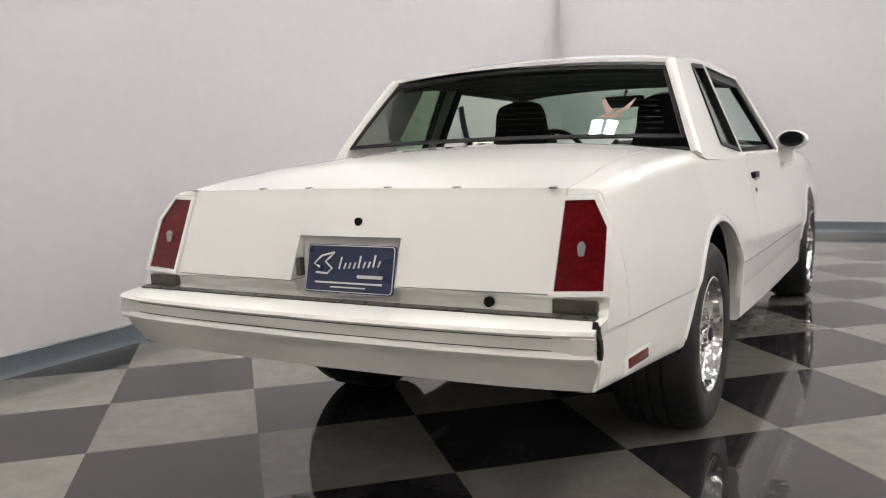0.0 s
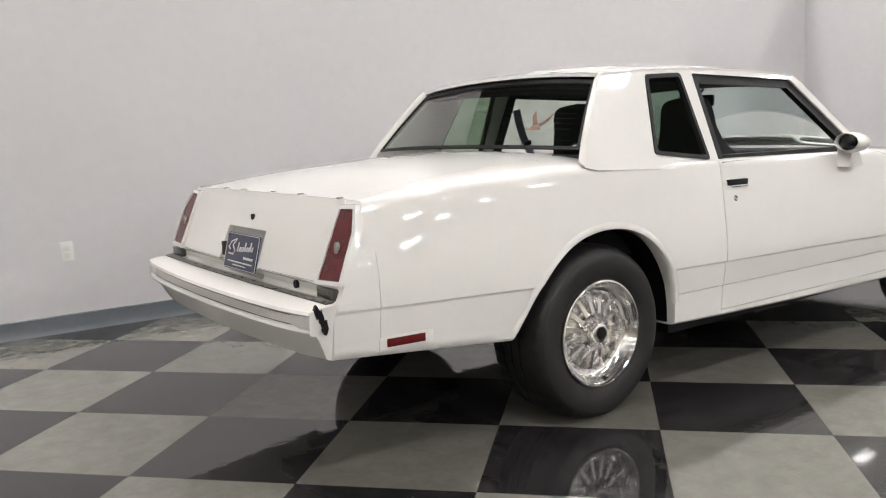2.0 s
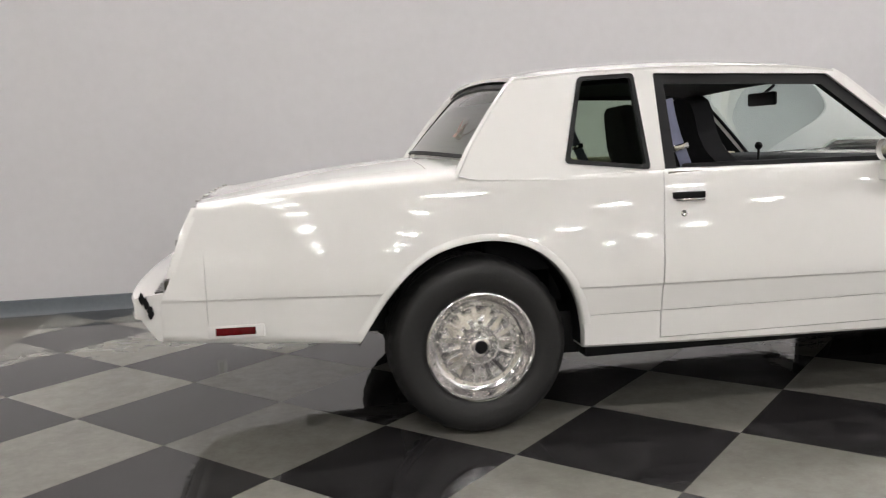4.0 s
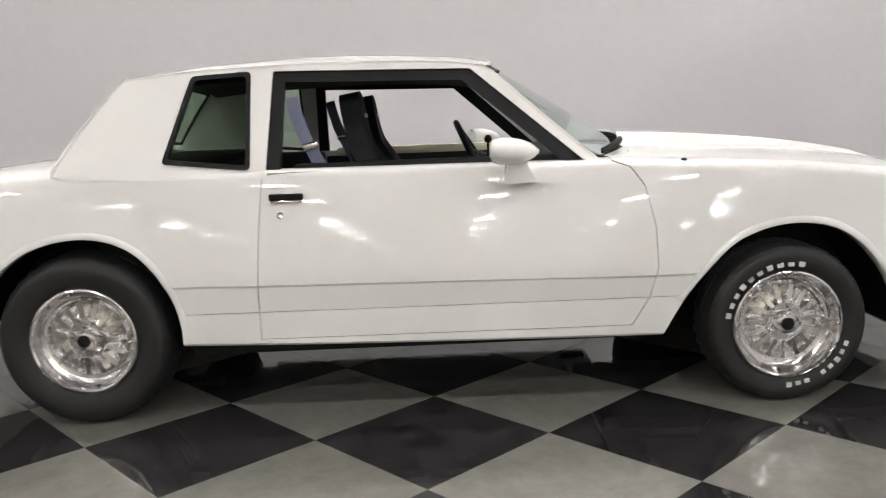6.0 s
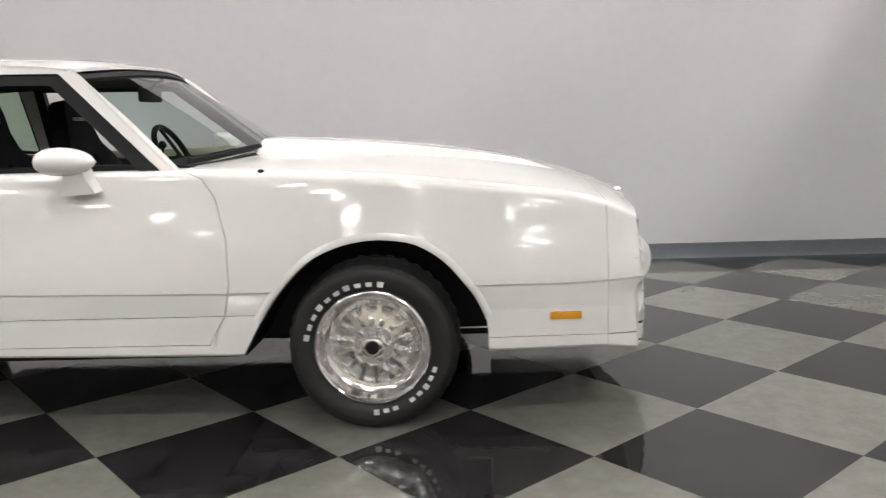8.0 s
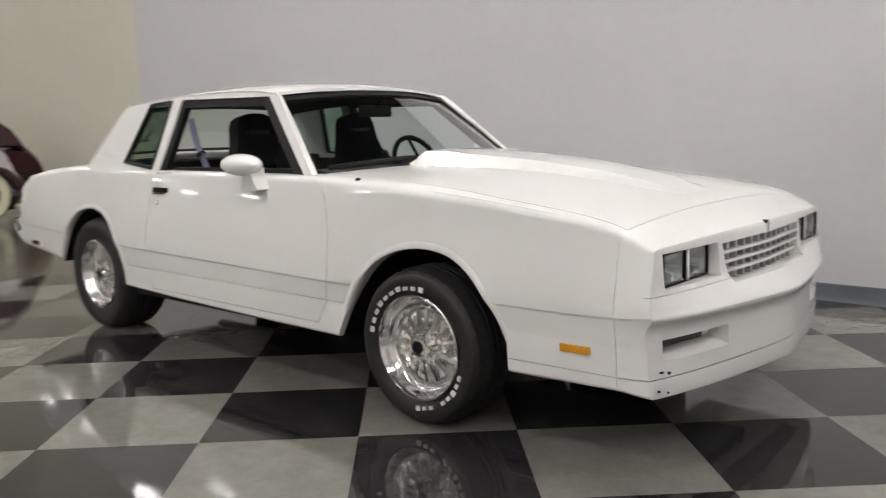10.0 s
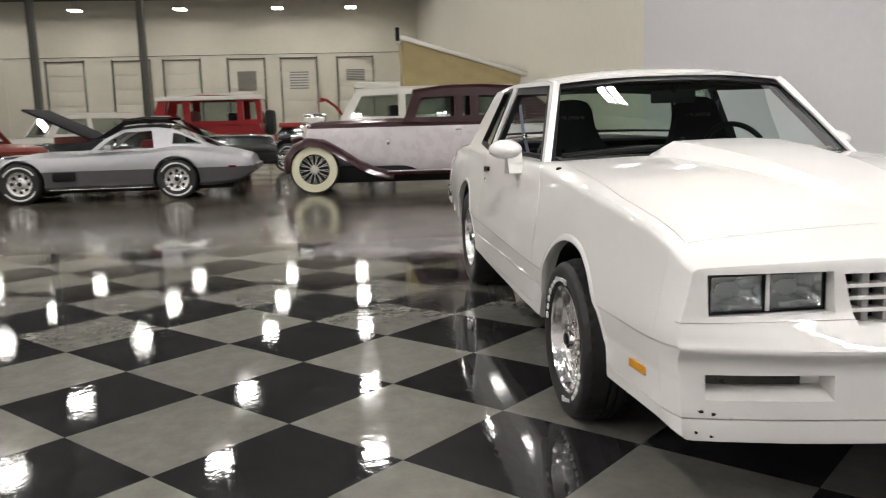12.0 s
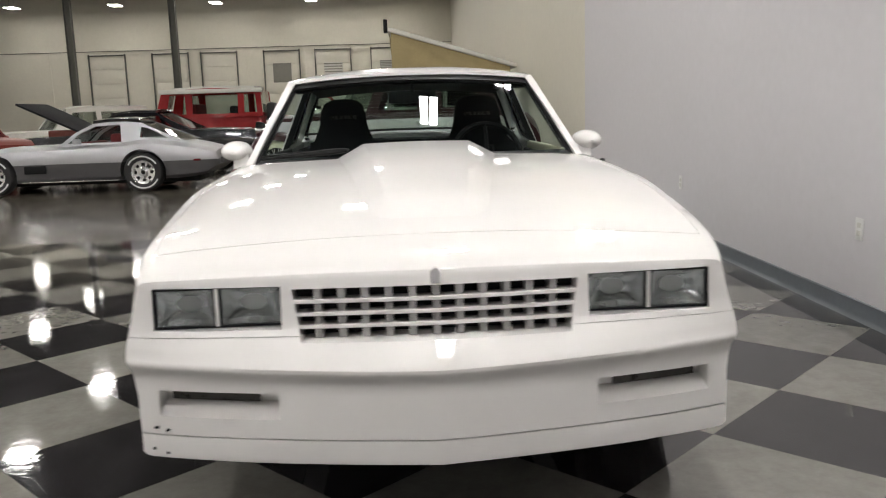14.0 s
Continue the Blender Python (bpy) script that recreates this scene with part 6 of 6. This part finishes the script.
def parked_row():
    boxy("off_roader", "boxy red four-wheel-drive wagon with a white roof", pose(-17.85, -5.0, 0, 0, 0, -90), [(-0.95, 1.02), (-0.9, 1.25), (1.95, 1.25), (2.05, 1.20), (3.15, 1.14), (3.25, 0.95)], [(-0.95, 0.55), (3.25, 0.55)], [(-0.95, 0.82), (2.0, 0.84), (3.25, 0.76)], 2.6, 0.38, M_REDPAINT, M_OFFWHITE, [(1.98, 1.24), (1.78, 1.92), (1.5, 2.0), (0.4, 2.04), (-0.75, 2.0), (-0.90, 1.92), (-0.95, 1.24)], [[(1.66, 1.34), (1.56, 1.86), (1.15, 1.87), (1.12, 1.34)], [(0.95, 1.34), (0.95, 1.88), (-0.28, 1.88), (-0.28, 1.34)], [(-0.45, 1.36), (-0.45, 1.86), (-0.76, 1.85), (-0.80, 1.36)]], 0.82, 0.72, [("spare_tyre", (-1.22, -0.36, 0.92), (-0.96, 0.36, 1.62), 0.12, M_RUBBER, "spare tyre on the tail"), ("drip_rail", (-0.96, 0.70, 1.895), (1.84, 0.79, 2.01), 0.02, M_OFFWHITE, "thick white roof edge"), ("seat", (0.9, -0.6, 1.0), (1.1, 0.6, 1.62), 0.06, M_REDSEAT, "front seats"), ("seat", (-0.2, -0.6, 1.0), (0.0, 0.6, 1.55), 0.06, M_CLOTH, "rear seat")])
    boxy("sedan", "red-brown sixties sedan with a chrome grille", pose(-13.02, -10.5, 0, 0, 0, 42), [(-1.2, 0.75), (-1.1, 0.90), (0.3, 0.95), (1.7, 0.95), (3.4, 0.90), (3.62, 0.80)], [(-1.2, 0.35), (3.62, 0.35)], [(-1.2, 0.80), (1.0, 0.90), (3.62, 0.82)], 2.85, 0.34, M_RUST, M_BLACK, [(1.85, 0.95), (1.35, 1.36), (0.9, 1.42), (0.2, 1.40), (-0.35, 0.94)], [[(1.55, 1.0), (1.26, 1.32), (0.70, 1.34), (0.68, 1.0)], [(0.60, 1.0), (0.60, 1.33), (0.22, 1.32), (-0.08, 1.0)]], 0.80, 0.64, [("grille", (3.60, -0.62, 0.52), (3.68, 0.62, 0.76), 0.02, M_CHROME, "chrome grille"), ("bumper", (3.62, -0.85, 0.38), (3.74, 0.85, 0.48), 0.02, M_CHROME, "chrome bumper"), ("headlamp", (3.60, 0.42, 0.56), (3.70, 0.60, 0.72), 0.03, M_REFLECTOR, "headlamp"), ("headlamp", (3.60, -0.60, 0.56), (3.70, -0.42, 0.72), 0.03, M_REFLECTOR, "headlamp")])
    boxy("sedan", "red-brown pickup-nosed sedan with a black soft top", pose(-17.5, -12.6, 0, 0, 0, 35), [(-1.2, 0.8), (-1.1, 0.98), (1.7, 1.0), (3.3, 0.95), (3.5, 0.85)], [(-1.2, 0.4), (3.5, 0.4)], [(-1.2, 0.80), (1.0, 0.88), (3.5, 0.80)], 2.7, 0.35, M_RUST, M_BLACK, [(1.85, 1.0), (1.5, 1.48), (0.9, 1.54), (0.0, 1.5), (-0.4, 1.0)], [[(1.6, 1.06), (1.36, 1.42), (0.70, 1.44), (0.68, 1.06)], [(0.56, 1.06), (0.56, 1.43), (0.12, 1.42), (-0.14, 1.06)]], 0.78, 0.66, [("grille", (3.48, -0.6, 0.55), (3.56, 0.6, 0.80), 0.02, M_CHROME, "chrome grille"), ("bumper", (3.5, -0.82, 0.42), (3.62, 0.82, 0.52), 0.02, M_CHROME, "chrome bumper")])
    black = boxy("muscle_car", "long glossy black coupe with its hood propped open", pose(-13.0, -4.53, 0, 0, 0, -90), [(-1.25, 0.80), (-1.18, 0.96), (0.2, 1.0), (2.3, 1.0), (2.5, 0.96), (3.9, 0.90), (4.05, 0.76)], [(-1.25, 0.36), (4.05, 0.34)], [(-1.25, 0.86), (1.0, 0.94), (3.2, 0.92), (4.05, 0.84)], 3.05, 0.35, M_BLACKPAINT, M_BLACKPAINT, [(2.45, 1.0), (1.95, 1.34), (1.5, 1.385), (1.0, 1.37), (0.25, 1.0)], [[(2.1, 1.05), (1.85, 1.30), (1.32, 1.31), (1.30, 1.05)], [(1.22, 1.05), (1.22, 1.31), (0.95, 1.30), (0.62, 1.05)]], 0.82, 0.64, [("bumper", (4.03, -0.84, 0.42), (4.15, 0.84, 0.53), 0.02, M_CHROME, "chrome bumper"), ("side_strip", (-1.1, 0.93, 0.985), (0.2, 0.95, 0.998), 0.003, M_CHROME, "bright deck moulding"), ("tail_bumper", (-1.36, -0.82, 0.42), (-1.24, 0.82, 0.54), 0.02, M_CHROME, "rear bumper")])
    bm = bmesh.new()
    box(bm, (0.0, -0.78, -0.02), (1.46, 0.78, 0.03), 0.015)
    for y in (-0.4, 0.4):
        box(bm, (0.1, y - 0.05, -0.05), (1.36, y + 0.05, -0.02), 0.01)
    bmesh.ops.transform(bm, matrix=Matrix.Translation((2.60, 0, 0.99)) @ Matrix.Rotation(radians(-26), 4, "Y"), verts=bm.verts[:])
    part("open_hood", bm, M_CLOTH, black, "raised black hood")
    bits(black, [("engine", (2.7, -0.3, 0.85), (3.5, 0.3, 1.06), 0.05, M_RUST, "orange-red engine")])
    boxy("station_wagon", "white station wagon parked among the other cars", pose(-19.2, -8.9, 0, 0, 0, -50), [(-1.2, 0.8), (-1.15, 1.02), (1.8, 1.02), (3.2, 0.98), (3.4, 0.82)], [(-1.2, 0.4), (3.4, 0.4)], [(-1.2, 0.82), (1.0, 0.88), (3.4, 0.80)], 2.75, 0.34, M_OFFWHITE, M_OFFWHITE, [(1.9, 1.02), (1.5, 1.55), (1.0, 1.62), (-0.8, 1.6), (-1.1, 1.04)], [[(1.6, 1.1), (1.34, 1.5), (0.70, 1.52), (0.68, 1.1)], [(0.56, 1.1), (0.56, 1.52), (-0.8, 1.5), (-0.9, 1.1)]], 0.8, 0.70, [])
    boxy("roadster", "glossy dark blue roadster with bright trim", pose(-10.6, -10.9, 0, 0, 0, 60), [(-1.0, 0.65), (-0.9, 0.80), (1.6, 0.84), (3.0, 0.80), (3.2, 0.62)], [(-1.0, 0.30), (3.2, 0.30)], [(-1.0, 0.78), (1.0, 0.86), (3.2, 0.74)], 2.6, 0.33, M_BLUE, M_BLACK, [(1.6, 0.84), (1.2, 1.18), (0.9, 1.22), (0.3, 1.2), (-0.1, 0.84)], [[(1.35, 0.88), (1.1, 1.14), (0.35, 1.15), (0.12, 0.88)]], 0.74, 0.58, [("bumper", (3.18, -0.76, 0.36), (3.3, 0.76, 0.45), 0.02, M_CHROME, "chrome bumper"), ("headlamp", (3.12, 0.45, 0.56), (3.24, 0.65, 0.72), 0.04, M_REFLECTOR, "headlamp")])


def camper_van():
    car = thing("camper_van", "off-white camper van with its pop-top roof raised on tan canvas", "van", pose(-14.35, 2.45, 0, 0, 0, -90))
    me = shell([(0.0, 0.9), (0.03, 1.24), (4.3, 1.24), (4.45, 1.15), (4.5, 0.9)], [(0.0, 0.45), (4.5, 0.45)], [(0.0, 0.80), (0.3, 0.85), (4.2, 0.85), (4.5, 0.76)], 0.02, 0.96, 0.15)
    for x in (1.05, 3.45):
        for s in (-1, 1):
            bm = bmesh.new()
            prism(bm, circle(x, 0.33, 0.40, 20, -45, 225), "y", s * 0.5, s * 1.2)
            me = carve(me, mesh_of(bm))
    part("body", me, M_OFFWHITE, car, "off-white lower body")
    cabin_shell(car, [(4.42, 1.22), (4.0, 1.90), (3.6, 1.95), (0.3, 1.95), (0.08, 1.86), (0.02, 1.22)], [[(4.12, 1.32), (3.86, 1.80), (3.02, 1.82), (3.02, 1.32)], [(2.85, 1.34), (2.85, 1.82), (1.75, 1.82), (1.75, 1.34)], [(1.6, 1.34), (1.6, 1.82), (0.3, 1.80), (0.26, 1.34)]], 0.84, 0.74, M_OFFWHITE, M_OFFWHITE)
    for x in (1.05, 3.45):
        for s in (-1, 1):
            road_wheel(car, x, s * 0.84, 0.33, 0.18, "slot", s)
    bits(car, [("luggage_tray", (2.95, -0.66, 1.98), (4.02, 0.66, 2.12), 0.04, M_OFFWHITE, "white luggage tray"), ("dash", (3.9, -0.7, 1.1), (4.2, 0.7, 1.36), 0.05, M_BLACK, "dark dashboard"), ("seat", (3.0, -0.6, 1.0), (3.2, 0.6, 1.58), 0.06, M_CLOTH, "front seats")])
    # canvas bellows
    bm = bmesh.new()
    a, b = [], []
    n = 28
    for k in range(n + 1):
        t = k / n
        x = lerp(2.86, 0.10, t)
        ztop = lerp(3.04, 2.20, t)
        a.append((x, t, ztop))
    for s in (-1, 1):
        rows = []
        for x, t, zt in a:
            rows.append([(x, s * (0.66 + 0.018 * math.sin(v * 9 + t * 17) * math.sin(math.pi * v)), lerp(1.98, zt, v)) for v in np.linspace(0, 1, 9)])
        sheet(bm, rows, 0.006)
    sheet(bm, [[(2.87 - 0.02 * math.sin(5 * v), y, lerp(1.98, 3.02, v)) for v in np.linspace(0, 1, 7)] for y in np.linspace(-0.66, 0.66, 7)], 0.006)
    part("canvas", bm, M_CANVAS, car, "tan canvas bellows")
    bm = bmesh.new()
    box(bm, (-0.1, -0.72, 0.0), (3.02, 0.72, 0.11), 0.04)
    ang = math.atan2(3.07 - 2.20, 2.92 - 0.05)
    bmesh.ops.transform(bm, matrix=Matrix.Translation((0.05, 0, 2.19)) @ Matrix.Rotation(-ang, 4, "Y"), verts=bm.verts[:])
    part("pop_top", bm, M_OFFWHITE, car, "raised off-white roof lid")
    bits(car, [("latch", (2.93, 0.5, 3.04), (3.02, 0.72, 3.34), 0.02, M_BLACK, "black end cap")])
    # a small painted hot-rod front with its engine in the open
    rod = thing("hot_rod", "orange-flamed black hot rod with open engine", "car", pose(-16.0, -1.0, 0, 0, 0, -90))
    me = shell([(0.0, 0.9), (0.5, 1.1), (2.4, 1.1), (2.6, 0.9)], [(0.0, 0.5), (2.6, 0.5)], [(0.0, 0.5), (1.0, 0.6), (2.6, 0.4)], 0.05, 0.9, 0.15)
    part("body", me, M_BLACKPAINT, rod, "black body")
    bits(rod, [("engine", (1.3, -0.3, 1.05), (1.9, 0.3, 1.45), 0.06, M_CHROME, "chrome engine"), ("flame_panel", (1.95, -0.5, 1.12), (2.5, 0.5, 1.24), 0.03, M_FLAME, "orange flame panel")])
    bm = bmesh.new()
    tube(bm, [(0.7, 0.1, 1.15), (1.05, 0.1, 1.62), (1.3, 0.1, 1.80)], 0.035, 8)
    for k in range(5):
        tube(bm, [(1.3, 0.1, 1.80), (1.42 + 0.03 * k, 0.1, 1.86 - 0.06 * abs(k - 2))], [0.03, 0.008], 6)
    part("ornament", bm, M_FLAME, rod, "orange flame-shaped ornament")
    for x in (0.2, 2.3):
        for s in (-1, 1):
            road_wheel(rod, x, s * 0.75, 0.36, 0.22, "slot", s)


M_WHEELDISC = surface("cast_wheel", (0.60, 0.59, 0.58), 0.28, metal=0.75, var=0.04)
M_SPOKE = surface("pale_wire", (0.5, 0.49, 0.45), 0.35, metal=0.3, var=0.05)
M_CREAMWALL = surface("cream_whitewall", (0.62, 0.60, 0.44), 0.55, var=0.05)
silver_sports_car()
vintage_limousine()
parked_row()
camper_van()

# ---- floor tiles ----


def floor_tiles():
    c, s = math.cos(TURN), math.sin(TURN)
    owner = tagged(new("tile_floor"), "glossy dark and grey checkerboard vinyl tile floor laid diagonally", "tile floor", kind="structure")
    meshes = []
    for mat in (M_TILE_DARK, M_TILE_LIGHT):
        bm = bmesh.new()
        h = TILE / 2 - 0.0005
        box(bm, (-h, -h, -0.004), (h, h, 0.0))
        me = bpy.data.meshes.new("tile")
        bm.to_mesh(me)
        bm.free()
        me.materials.append(mat)
        meshes.append(me)
    # the dark tile that holds this place tells the pattern's phase
    u0 = math.floor((1.37 * c + -1.12 * s) / TILE - OX)
    v0 = math.floor((-1.37 * s + -1.12 * c) / TILE - OY)
    x1, y1 = WALL_X, WALL_Y
    for i in range(-24, 24):
        for j in range(-24, 24):
            u, v = (i + 0.5 + OX) * TILE, (j + 0.5 + OY) * TILE
            x, y = u * c - v * s, u * s + v * c
            r = TILE * 0.7072
            if x < TILE_X0 - r or x > x1 + r or y < TILE_Y0 - r or y > y1 + r:
                continue
            dark = (i - u0 + j - v0) % 2 == 0
            inside = TILE_X0 + r < x < x1 - r and TILE_Y0 + r < y < y1 - r
            if inside:
                ob = new("tile", meshes[0 if dark else 1])
                ob.matrix_basis = pose(x, y, 0, 0, 0, math.degrees(TURN))
            else:
                bm = bmesh.new()
                h = TILE / 2 - 0.0005
                vs = box(bm, (-h, -h, -0.004), (h, h, 0.0), m=pose(x, y, 0, 0, 0, math.degrees(TURN)))
                for co, no in (((TILE_X0, 0, 0), (-1, 0, 0)), ((x1 - 0.003, 0, 0), (1, 0, 0)), ((0, TILE_Y0, 0), (0, -1, 0)), ((0, y1 - 0.003, 0), (0, 1, 0))):
                    r2 = bmesh.ops.bisect_plane(bm, geom=bm.verts[:] + bm.edges[:] + bm.faces[:], plane_co=co, plane_no=no, clear_outer=True)
                    es = [e for e in r2["geom_cut"] if isinstance(e, bmesh.types.BMEdge)]
                    if es:
                        bmesh.ops.contextual_create(bm, geom=es)
                if len(bm.faces) < 4:
                    bm.free()
                    continue
                me = bpy.data.meshes.new("tile")
                bm.to_mesh(me)
                bm.free()
                me.materials.append(M_TILE_DARK if dark else M_TILE_LIGHT)
                ob = new("tile", me)
            ob.parent = owner


floor_tiles()
